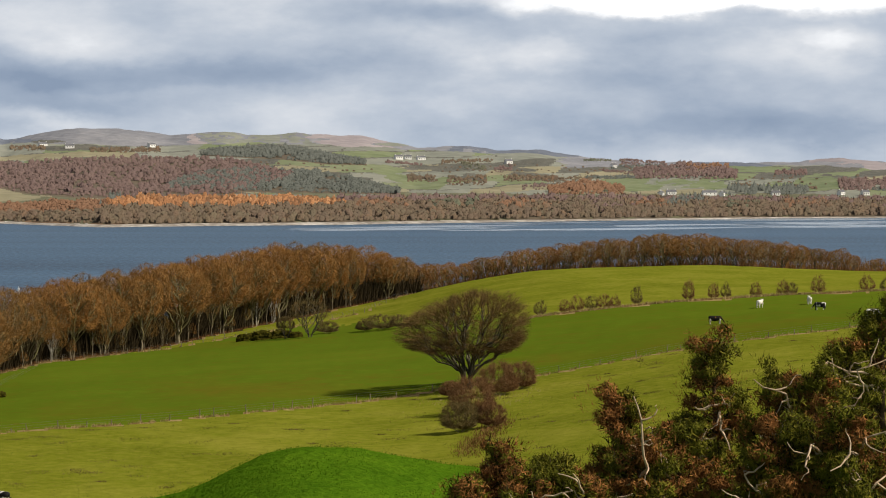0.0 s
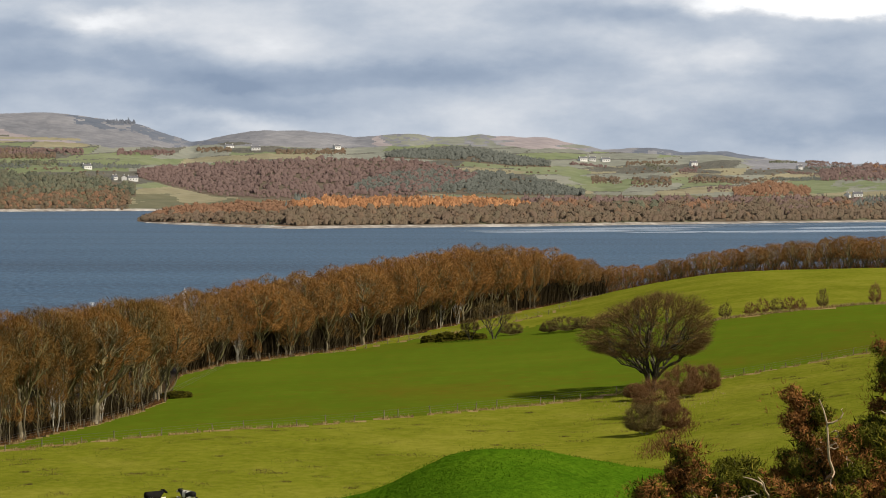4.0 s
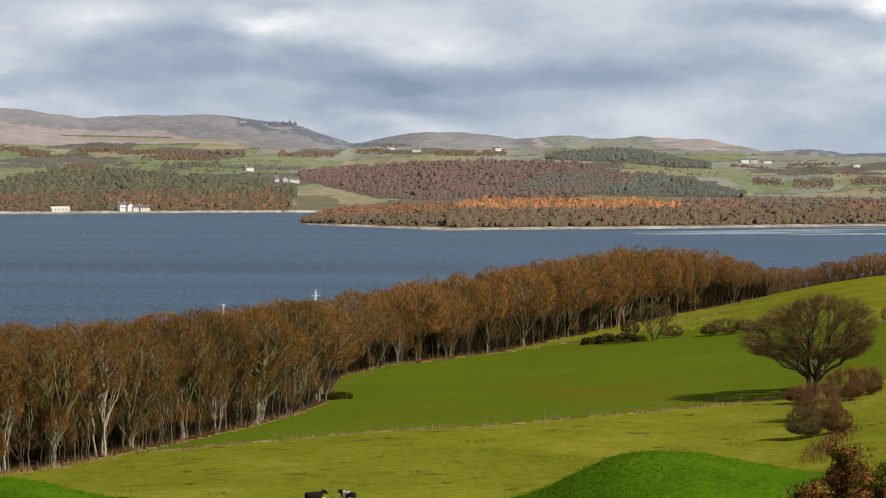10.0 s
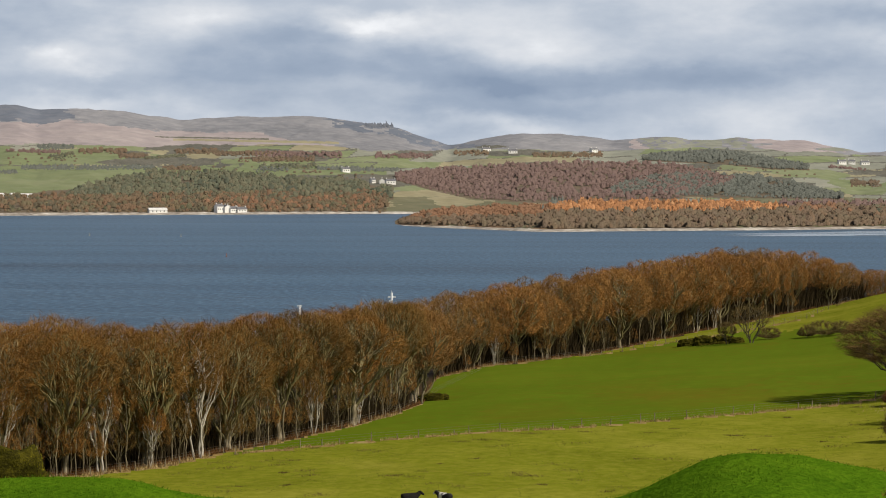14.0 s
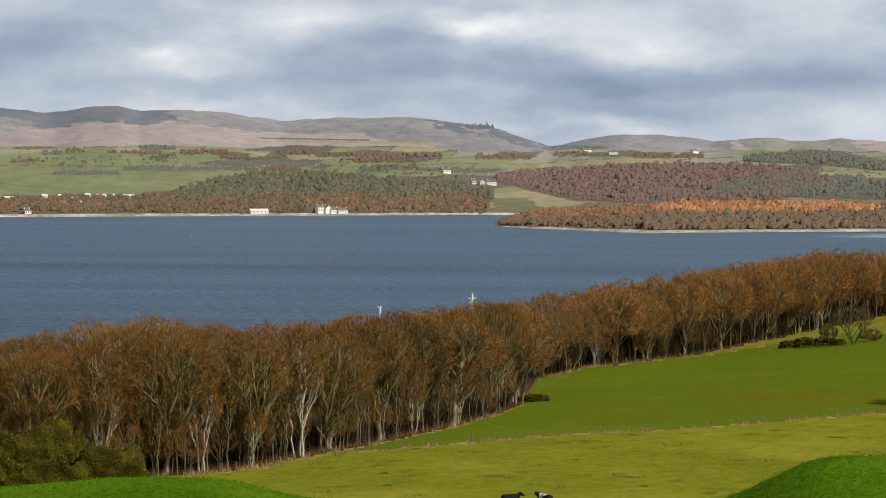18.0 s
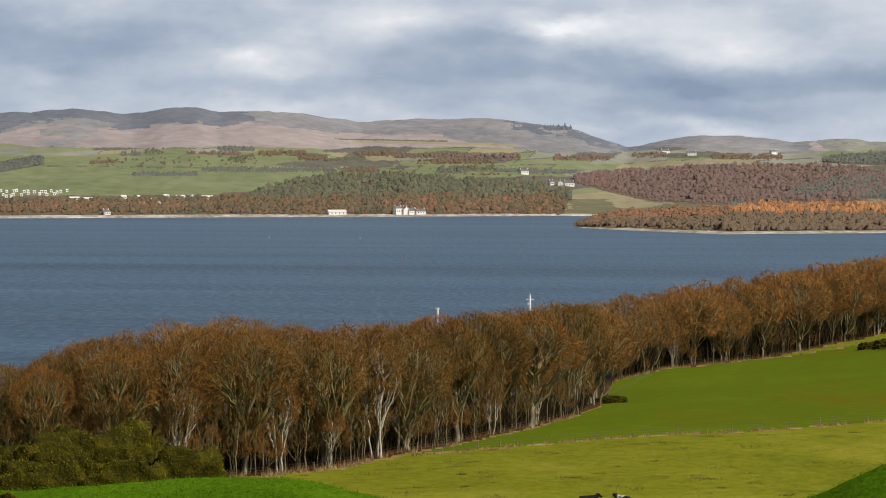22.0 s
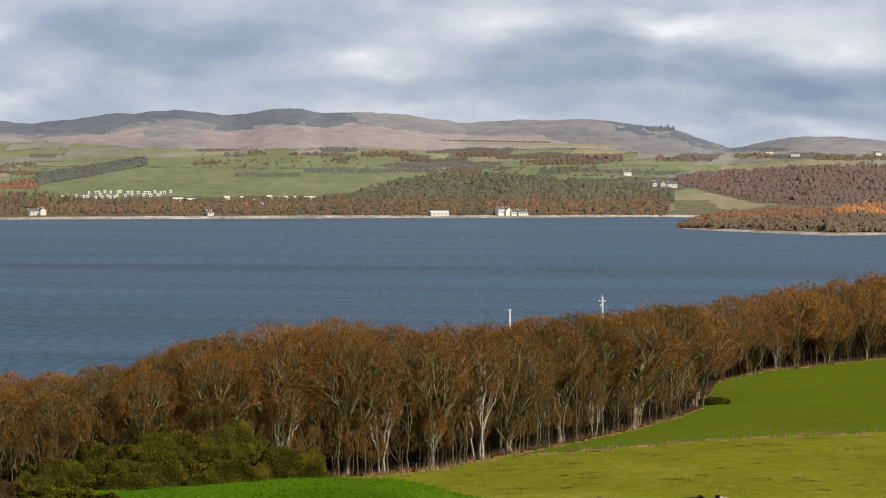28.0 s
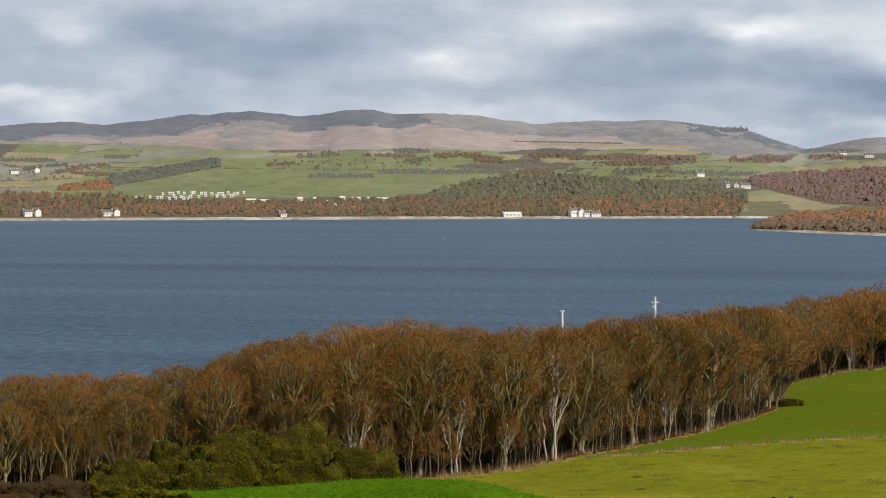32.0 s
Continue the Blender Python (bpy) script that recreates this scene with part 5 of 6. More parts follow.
def pine(seed, u, r, top_v, half, brown, dead):
    """A wind-bitten pine: leaning trunk, upturned limbs, tufts of needles, some browned, some limbs bare."""
    rng = np.random.default_rng(seed)
    z0 = ground_z(u, r)
    high = EYE - (top_v - 295) / F * r - z0
    ob = thing("pine_tree", "wind-bitten dark green pine with browned tips and bare limbs", "tree", "pines on the hilltop")
    ob.matrix_basis = Matrix.Translation(spot(u, r, z0 - 0.1))
    trunk = bent(rng, (0, 0, 0), (rng.normal(0, 0.06), rng.normal(0, 0.06), 1), high * 0.97, 9, 0.05, 0.05)
    v, f = [], []
    tube(v, f, trunk, [0.035 * high * 0.55 * (1 - 0.85 * i / 9) + 0.012 for i in range(10)], 7)
    mesh_part("trunk", v, f, PINE_BARK, ob, smooth=True)
    nv, nf, bv, bf, ov, of = [], [], [], [], [], []
    limbs = int(17 + high * 3.4)
    for k in range(limbs):
        t = 0.22 + 0.78 * (k + rng.random()) / limbs
        x = t * 9
        i = min(int(x), 8)
        p = trunk[i] + (trunk[i + 1] - trunk[i]) * (x - i)
        a = k * 2.4 + rng.normal(0, 0.4)
        reach = half * (1.0 - 0.72 * max(0.0, t - 0.25) / 0.75) * rng.uniform(0.55, 1.25) + 0.12
        pts = bent(rng, p, (math.cos(a), math.sin(a), 0.25 + 0.8 * t), reach, 5, 0.16, 0.09)
        lv, lf = [], []
        tube(lv, lf, pts, [0.028 * (1 - 0.7 * q / 5) * (0.5 + reach * 0.45) for q in range(6)], 4)
        mesh_part("limb", lv, lf, PINE_BARK, ob, smooth=True)
        rust = rng.random() < brown * 0.7 + 0.14
        # wide dark blades added inside the crown to block light and deepen its shade
        for q in (2, 3, 4):
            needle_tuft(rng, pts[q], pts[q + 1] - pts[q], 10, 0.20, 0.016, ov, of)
        for s in range(int(2 + reach * 5)):
            # a side shoot that ends in a pad of needles
            tt = 0.3 + 0.7 * rng.random() ** 0.6
            xx = tt * 5
            q = min(int(xx), 4)
            root = pts[q] + (pts[q + 1] - pts[q]) * (xx - q)
            way = pts[q + 1] - pts[q]
            way = way / np.linalg.norm(way) + rng.normal(0, 0.5, 3) + np.array((0, 0, 0.25))
            way = way / np.linalg.norm(way)
            pad = root + way * rng.uniform(0.1, 0.3)
            dull = rust and rng.random() < 0.8
            size = rng.uniform(0.12, 0.27)
            dest = (bv, bf) if dull else (nv, nf)
            needle_pad(rng, pad, size * 1.1, 90, *dest)
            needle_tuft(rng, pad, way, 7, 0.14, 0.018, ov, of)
            for g in range(6):
                at = pad + rng.normal(0, 1, 3) * size * np.array((0.95, 0.95, 0.5))
                needle_tuft(rng, at, way, 9, 0.085, 0.006, *dest)
    for s in range(10):
        needle_tuft(rng, trunk[-1] + rng.normal(0, 0.08, 3), (0, 0, 1), 34, 0.11, 0.008, nv, nf)
    mesh_part("inner_needles", ov, of, SHADE_NEEDLES, ob)
    mesh_part("needle_crown", nv, nf, NEEDLES, ob)
    if bf:
        mesh_part("browned_needles", bv, bf, BROWNED, ob, "rust-brown dying needles")
    for k in range(dead):
        t = rng.uniform(0.45, 0.9)
        i = int(t * 9)
        a = rng.uniform(-2.9, -0.2)
        pts = bent(rng, trunk[i], (math.cos(a), math.sin(a), 0.25), half * rng.uniform(1.2, 1.9), 9, 0.42, 0.05)
        lv, lf = [], []
        tube(lv, lf, pts, [0.036 * (1 - 0.7 * q / 9) for q in range(10)], 5)
        for fork_at in (3, 5, 7):
            fork = bent(rng, pts[fork_at], pts[fork_at + 1] - pts[fork_at] + rng.normal(0, 0.3, 3), half * 0.5, 6, 0.5, 0.0)
            tube(lv, lf, fork, [0.021 * (1 - 0.7 * q / 6) for q in range(7)], 4)
        mesh_part("dead_branch", lv, lf, DEAD_WOOD, ob, "bleached bare branch", smooth=True)
    return ob


for k, (u, r, v, half, brown, dead) in enumerate((
        (496, 60, 594, 0.80, 0.38, 6), (300, 58, 690, 0.78, 0.48, 6), (625, 62, 608, 0.95, 0.28, 9), (770, 62, 545, 1.3, 0.23, 7), (92, 55, 795, 0.40, 0.70, 4), (22, 54, 866, 0.5, 0.70, 4),
        (405, 60, 748, 0.9, 0.28, 5), (572, 58, 670, 1.0, 0.23, 6), (205, 54, 825, 0.7, 0.23, 5), (705, 57, 660, 1.3, 0.28, 5), (345, 53, 800, 1.1, 0.23, 4), (470, 54, 770, 1.2, 0.33, 4),
        (610, 53, 770, 1.3, 0.28, 5), (740, 53, 740, 1.3, 0.28, 5), (130, 52, 850, 0.9, 0.38, 4), (255, 52, 860, 1.0, 0.23, 4))):
    pine(200 + k, u, r, v, half, brown, dead)

# ---- gorse on the brow ----
GORSE = island_mat("gorse_spines", (0.0, (0.062, 0.062, 0.004)), (0.5, (0.176, 0.158, 0.009)), (1.0, (0.310, 0.262, 0.018)), patch=1.2, rough=0.75)
# near-black tones paint the shade in the pits between the tufts
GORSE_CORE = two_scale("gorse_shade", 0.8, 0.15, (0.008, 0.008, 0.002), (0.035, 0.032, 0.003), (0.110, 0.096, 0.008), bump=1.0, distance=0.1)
BRACKEN_RUST = island_mat("dead_bracken", (0.0, (0.085, 0.040, 0.015)), (0.5, (0.16, 0.08, 0.03)), (1.0, (0.26, 0.14, 0.06)), patch=1.0)


def dome(rng, half_x, half_y, high, seed):
    """A lumpy half ellipsoid, as a function from directions to points."""
    def at(d):
        lump = 1 + 0.10 * np.sin(d[:, 0] * 5.1 + seed) * np.sin(d[:, 1] * 6.3 + d[:, 2] * 4.0)
        p = np.sign(d) * np.abs(d) ** 0.62 * np.array((half_x, half_y, high)) * 0.86
        bulge = np.array([noise.voronoi(Vector(q) * 1.7 + Vector((seed, 0, 0)))[0][0] for q in p])
        fine = np.array([noise.voronoi(Vector(q) * 4.6 + Vector((seed, 3, 0)))[0][0] for q in p])
        away = d / np.linalg.norm(d, axis=1)[:, None]
        return p * lump[:, None] - away * (0.46 * bulge + 0.34 * fine)[:, None]
    return at


def gorse(seed, u, r, half, deep, top_v, mat, name="gorse_bush", label="dense olive-green gorse bush on the grassy brow", count=12000, category="bush", group="gorse on the brow"):
    rng = np.random.default_rng(seed)
    z0 = ground_z(u, r) - 0.3
    high = (EYE - (top_v - 295) / F * r - z0) / 0.86 + 0.25
    half = half * 1.15
    shape = dome(rng, half, deep, high, seed)
    ob = thing(name, label, category, group)
    ob.matrix_basis = Matrix.Translation(spot(u, r, z0)) @ Matrix.Rotation(-u / F, 4, "Z")
    bm = bmesh.new()
    bmesh.ops.create_icosphere(bm, subdivisions=5 if half > 2.9 else 4, radius=1.0)
    d = np.array([v.co[:] for v in bm.verts])
    p = shape(d)
    for v, q in zip(bm.verts, p):
        v.co = q * np.array((1, 1, 1 if q[2] > 0 else 0.1))
    # the dark core puts the bush's inner shade into its colour
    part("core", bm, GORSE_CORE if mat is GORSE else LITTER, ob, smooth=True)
    d = rng.normal(0, 1, (count, 3))
    d[:, 2] = np.abs(d[:, 2]) * 0.9 - 0.05
    d = d / np.linalg.norm(d, axis=1)[:, None]
    c = shape(d) * rng.uniform(0.97, 1.01, count)[:, None]
    # spines grow in tufts, with gaps between
    tuft = np.sin(d[:, 0] * 31 + seed) * np.sin(d[:, 1] * 29) * np.sin(d[:, 2] * 27 + 1) > -0.28
    c, d = c[tuft], d[tuft]
    n = len(c)
    w = d + rng.normal(0, 0.5, (n, 3)) + np.array((0, 0, 0.5))
    w = w / np.linalg.norm(w, axis=1)[:, None]
    side = np.cross(w, rng.normal(0, 1, (n, 3)))
    side = side / (np.linalg.norm(side, axis=1)[:, None] + 1e-9) * rng.uniform(0.015, 0.03, n)[:, None]
    tip = c + w * rng.uniform(0.04, 0.11, n)[:, None]
    verts = np.stack([c - side, c + side, tip], 1).reshape(-1, 3)
    mesh_part("spine_coat", verts, np.arange(3 * n).reshape(-1, 3), mat, ob)
    return ob


for k, (u, r, half, deep, v) in enumerate(((-1640, 166, 2.2, 1.9, 742), (-1735, 165, 3.0, 2.0, 752), (-1850, 164, 3.4, 2.0, 768), (-1955, 163, 3.0, 2.0, 796), (-1550, 165, 2.9, 1.7, 778), (-1690, 164, 2.4, 1.9, 748), (-1790, 163, 2.6, 1.9, 762), (-1990, 161, 2.6, 1.6, 826), (-1800, 160, 3.4, 1.4, 800), (-1660, 160, 3.0, 1.4, 800))):
    gorse(300 + k, u, r, half, deep, v, GORSE)
for k, (u, r, half, v) in enumerate(((-2080, 160, 2.0, 826), (-2150, 160, 2.4, 832), (-2220, 159, 2.4, 826))):
    gorse(320 + k, u, r, half, 1.4, v, BRACKEN_RUST, "dead_bracken", "rust-brown dead bracken on the brow", 4500, "bracken", "bracken on the brow")
OLD_BRACKEN = island_mat("old_bracken", (0.0, (0.026, 0.018, 0.007)), (0.5, (0.066, 0.042, 0.015)), (1.0, (0.13, 0.080, 0.030)), patch=1.0)
for k, (u, r, half, deep, v, m) in enumerate(((-1990, 147, 1.5, 1.1, 838, GORSE), (-1925, 147, 1.3, 1.0, 846, GORSE), (-1870, 146, 0.9, 0.8, 854, GORSE), (-2060, 147, 1.6, 1.1, 836, OLD_BRACKEN), (-2140, 147, 1.8, 1.1, 834, OLD_BRACKEN), (-2220, 147, 1.8, 1.1, 832, OLD_BRACKEN),
                                              (-2180, 138, 1.8, 1.1, 854, OLD_BRACKEN), (-2095, 138, 1.6, 1.1, 858, OLD_BRACKEN), (-2015, 138, 1.5, 1.0, 864, OLD_BRACKEN), (-1945, 140, 1.1, 0.9, 868, OLD_BRACKEN))):
    if m is GORSE:
        gorse(350 + k, u, r, half, deep, v, m, count=3000)
    else:
        gorse(350 + k, u, r, half, deep, v, m, "dead_bracken", "dark brown dead bracken on the brow", 5000, "bracken", "bracken on the brow")
# low dark gorse at the top edge of the smooth field
for k, (u, v, half, high) in enumerate(((-345, 603, 2.6, 1.5), (-318, 602, 2.8, 1.9), (-285, 599, 2.6, 1.7), (-262, 598, 2.0, 1.3))):
    r, z = near_spot(u, v)
    gorse(330 + k, u, r, half, 1.6, 295 + (EYE - z - high) / r * F, GORSE, "gorse_bush", "low dark gorse bush at the field's top edge", 1600, group="gorse at the field edge")
# one more bush, added to stand for a dark shadow patch on the field
gorse(340, -797, 430, 2.7, 1.4, 295 + (EYE - ground_z(-797, 430) - 1.3) / 430 * F, GORSE, "gorse_bush", "low dark bush added for the shadow patch at the wood's corner", 1800, group="gorse at the field edge")

# ---- grass, tufts and litter ----
GRASS = island_mat("grass_blades", (0.0, (0.042, 0.105, 0.004)), (0.5, (0.074, 0.154, 0.007)), (1.0, (0.130, 0.215, 0.014)), patch=2.0, rough=0.9, spec=0.0)
RUSH = island_mat("rush_tufts", (0.0, (0.075, 0.060, 0.020)), (0.5, (0.125, 0.095, 0.030)), (1.0, (0.20, 0.15, 0.055)))
STRAW = island_mat("straw_tufts", (0.0, (0.20, 0.13, 0.05)), (0.5, (0.33, 0.24, 0.10)), (1.0, (0.48, 0.37, 0.19)))
OLIVE_GRASS = island_mat("field_tufts", (0.0, (0.095, 0.115, 0.012)), (0.5, (0.150, 0.165, 0.020)), (1.0, (0.225, 0.215, 0.040)))


def blades(name, label, u, r, length, width, mat, seed, lean=0.45, category="grass"):
    """Loose blades of grass rooted at the given bearings and distances."""
    rng = np.random.default_rng(seed)
    u, r = np.asarray(u, float), np.asarray(r, float)
    n = len(u)
    x, y = r * np.sin(u / F), r * np.cos(u / F)
    z = near_height(u, r) + (fbm(x / 14, y / 14, 5) - 0.47) * 0.7 * np.clip((r - 60) / 100, 0, 1) - 0.03
    p = np.stack([x, y, z], 1)
    w = rng.normal(0, lean, (n, 3))
    w[:, 2] = 1
    w = w / np.linalg.norm(w, axis=1)[:, None]
    a = rng.uniform(0, math.pi, n)
    side = np.stack([np.cos(a), np.sin(a), 0 * a], 1) * width * rng.uniform(0.6, 1.3, n)[:, None]
    l = length * rng.uniform(0.45, 1.3, n)
    verts = np.stack([p - side, p + side, p + w * l[:, None]], 1).reshape(-1, 3)
    return tagged(mesh_part(name, verts, np.arange(3 * n).reshape(-1, 3), mat), label, category, kind="stuff")


def scatter_grass():
    rng = np.random.default_rng(77)
    n = 90000
    blades("grass", "lush bright green grass on the brow", rng.uniform(-2300, 900, n), rng.uniform(118, 166, n) ** 1.0, 0.11, 0.022, GRASS, 1)
    # rushes and dead tufts, in clusters over the rough field
    cu, cr = rng.uniform(-1350, 790, 150), rng.uniform(0, 1, 150) ** 0.8
    lo, hi = 285.0, fence_r(cu) - 2
    cr = lo + (hi - lo) * cr
    k = rng.integers(0, 150, 14000)
    spread = rng.uniform(0.3, 1.6, 150)[k]
    blades("rush_tufts", "brown rush tufts scattered over the rough field", cu[k] + rng.normal(0, 1, 14000) * spread / cr[k] * F * 0.8, cr[k] + rng.normal(0, 0.6, 14000) * spread, 0.20, 0.03, RUSH, 2)
    n = 60000
    fu = rng.uniform(-1300, 800, n)
    blades("field_grass", "uneven olive grass of the rough field", fu, 284 + (fence_r(fu) - 284) * rng.random(n) ** 0.85, 0.12, 0.04, OLIVE_GRASS, 3, 0.7)
    # straw along the fences and under the hedge
    n = 9000
    fu = rng.uniform(-1150, 800, n)
    keep = fbm(fu / 12, fu * 0 + 3, 71) > 0.40
    fu = fu[keep]
    blades("straw_grass", "pale dead grass along the field fence", fu, fence_r(fu) + rng.normal(0, 0.5, len(fu)), 0.42, 0.03, STRAW, 4, 0.4)
    n = 9000
    eu = rng.uniform(-1500, -30, n)
    keep = fbm(eu / 16, eu * 0 + 5, 73) > 0.42
    eu = eu[keep]
    blades("straw_grass", "pale dead grass along the wood's edge", eu, field_r(eu) - 0.8 + rng.normal(0, 0.7, len(eu)), 0.5, 0.035, STRAW, 5, 0.4)
    n = 8000
    hu = rng.uniform(150, 800, n)
    blades("straw_grass", "pale dead grass under the upper hedge", hu, np.interp(hu, (130, 166, 466, 800), (535, 540, 560, 572)) + rng.normal(0, 0.6, n), 0.6, 0.04, STRAW, 6, 0.4)
    # brown undergrowth inside the wood's edge
    n = 26000
    eu = rng.uniform(-2300, -60, n)
    blades("undergrowth", "brown bramble and bracken under the trees", eu, edge_r(eu) + np.abs(rng.normal(0, 3.5, n)), 0.75, 0.03, BRACKEN_RUST, 7, 0.7, "undergrowth")
    # dark blades added between the trunks, coloured as the wood's inner shade
    n = 30000
    eu = rng.uniform(-2300, -40, n)
    keep = (eu < -840) | (eu > -790)
    eu = eu[keep]
    blades("understorey", "dark blades added for the shade inside the wood", eu, edge_r(eu) + 3 + np.abs(rng.normal(0, 8, len(eu))), np.where(eu > -840, 5.6, 3.4), np.where(eu > -840, 0.10, 0.06)[:, None], WOOD_SHADE, 9, 0.22, "undergrowth")
    # taller shade-coloured blades added to close gaps where water would show
    n = 20000
    eu = rng.uniform(-780, -70, n)
    blades("understorey", "tall dark blades added for the shade deep inside the wood", eu, edge_r(eu) + 5 + np.abs(rng.normal(0, 6, n)), 6.0, 0.09, WOOD_SHADE, 19, 0.10, "undergrowth")
    n = 12000
    eu = rng.uniform(-340, 820, n)
    blades("understorey", "brown tangled understorey behind the brow", eu, np.maximum(edge_r(np.minimum(eu, -20)) + 6, 746) + np.abs(rng.normal(0, 9, n)), 3.6, 0.06, GOLD_TWIG, 10, 0.35, "undergrowth")
    # the brown bank that runs down from the thorn bushes
    n = 2200
    t = rng.random(n)
    r1, r2 = near_spot(105, 745)[0], near_spot(40, 802)[0]
    blades("dead_bracken", "rust-brown bracken on the bank below the thorn bushes", 105 - 65 * t + rng.normal(0, 15, n), r1 + (r2 - r1) * t + rng.normal(0, 3.5, n), 0.5, 0.035, BRACKEN_RUST, 18, 0.5, "bracken")
    n = 2600
    tu = rng.normal(60, 45, n)
    tv = 402 - (tu - 60) * 0.02 - np.abs(rng.normal(0, 16, n))
    blades("straw_grass", "tan dead grass and bracken below the lone tree", tu, tv, 0.3, 0.035, STRAW, 8, 0.7)


scatter_grass()

# ---- fences ----
POST_WOOD = two_scale("weathered_post", 0.8, 0.12, (0.11, 0.09, 0.06), (0.22, 0.185, 0.13), (0.36, 0.31, 0.23), bump=0.5, distance=0.01)
WIRE = material("fence_wire", 0.45, 0.9)
finish(WIRE, ramp(WIRE, tex(WIRE, 0.5), (0.3, (0.16, 0.13, 0.11)), (0.7, (0.35, 0.34, 0.33))))


def post_mesh():
    bm = bmesh.new()
    box(bm, 0, 0, 0.45, 0.12, 0.12, 1.5, 0.018)
    bmesh.ops.create_cone(bm, cap_ends=True, segments=4, radius1=0.085, radius2=0.02, depth=0.09, matrix=Matrix.Translation((0, 0, 1.24)) @ Matrix.Rotation(radians(45), 4, "Z"))
    me = bpy.data.meshes.new("post")
    bm.to_mesh(me)
    bm.free()
    me.materials.append(POST_WOOD)
    return me


POST = post_mesh()


def fence(label, spots, group="field fences", seed=1):
    rng = np.random.default_rng(seed)
    ob = thing("wire_fence", label, "fence", group)
    heads = []
    for u, r in spots:
        p = spot(u, r, ground_z(u, r))
        o = new("post", POST)
        o.parent = ob
        o.matrix_basis = Matrix.Translation(p) @ Euler((rng.normal(0, 0.07), rng.normal(0, 0.07), rng.uniform(0, 3))).to_matrix().to_4x4() @ Matrix.Diagonal((0.8, 0.8, rng.uniform(0.5, 0.95), 1))
        heads.append(np.array(p))
    for h in (0.45, 0.75, 1.05):
        v, f = [], []
        tube(v, f, [p + np.array((0, -0.07, h)) for p in heads], [0.008] * len(heads), 3)
        mesh_part("wire", v, f, WIRE, ob)
    return ob


fence("weathered post-and-wire fence between two pastures", [(u, float(fence_r(u))) for u in np.arange(-1135, 800, 46.0) + np.random.default_rng(3).uniform(-16, 16, 43)], seed=1)
fence("old post-and-wire fence along the wood's edge", [(u, float(field_r(u)) - 1.2) for u in np.concatenate([np.arange(-1480, -830, 26.0), np.arange(-690, -60, 19.0)])], seed=2)

# ---- cattle ----
HIDE = material("black_and_white_hide", 0.8)
finish(HIDE, mix(HIDE, ramp(HIDE, tex(HIDE, 0.9, 1.0), (0.47, (0, 0, 0)), (0.50, (1, 1, 1))), (0.012, 0.011, 0.010), (0.72, 0.69, 0.63)))
BLACK_HIDE = two_scale("black_hide", 0.5, 0.05, (0.008, 0.007, 0.007), (0.014, 0.013, 0.012), (0.03, 0.027, 0.025))
WHITE_HIDE = two_scale("cream_hide", 0.5, 0.05, (0.58, 0.54, 0.47), (0.74, 0.70, 0.63), (0.82, 0.79, 0.73))


def loft(rings, mat, name, parent, sides=12):
    """A smooth body through rings of (x, z, half width, half height)."""
    verts, faces = [], []
    for x, z, w, h in rings:
        for i in range(sides):
            a = 2 * math.pi * i / sides
            verts.append((x, w * math.cos(a), z + h * math.sin(a)))
    for k in range(len(rings) - 1):
        for i in range(sides):
            a, b = k * sides + i, k * sides + (i + 1) % sides
            faces.append((a, b, b + sides, a + sides))
    faces.append(tuple(range(sides))[::-1])
    faces.append(tuple(range((len(rings) - 1) * sides, len(rings) * sides)))
    return mesh_part(name, verts, faces, mat, parent, smooth=True)


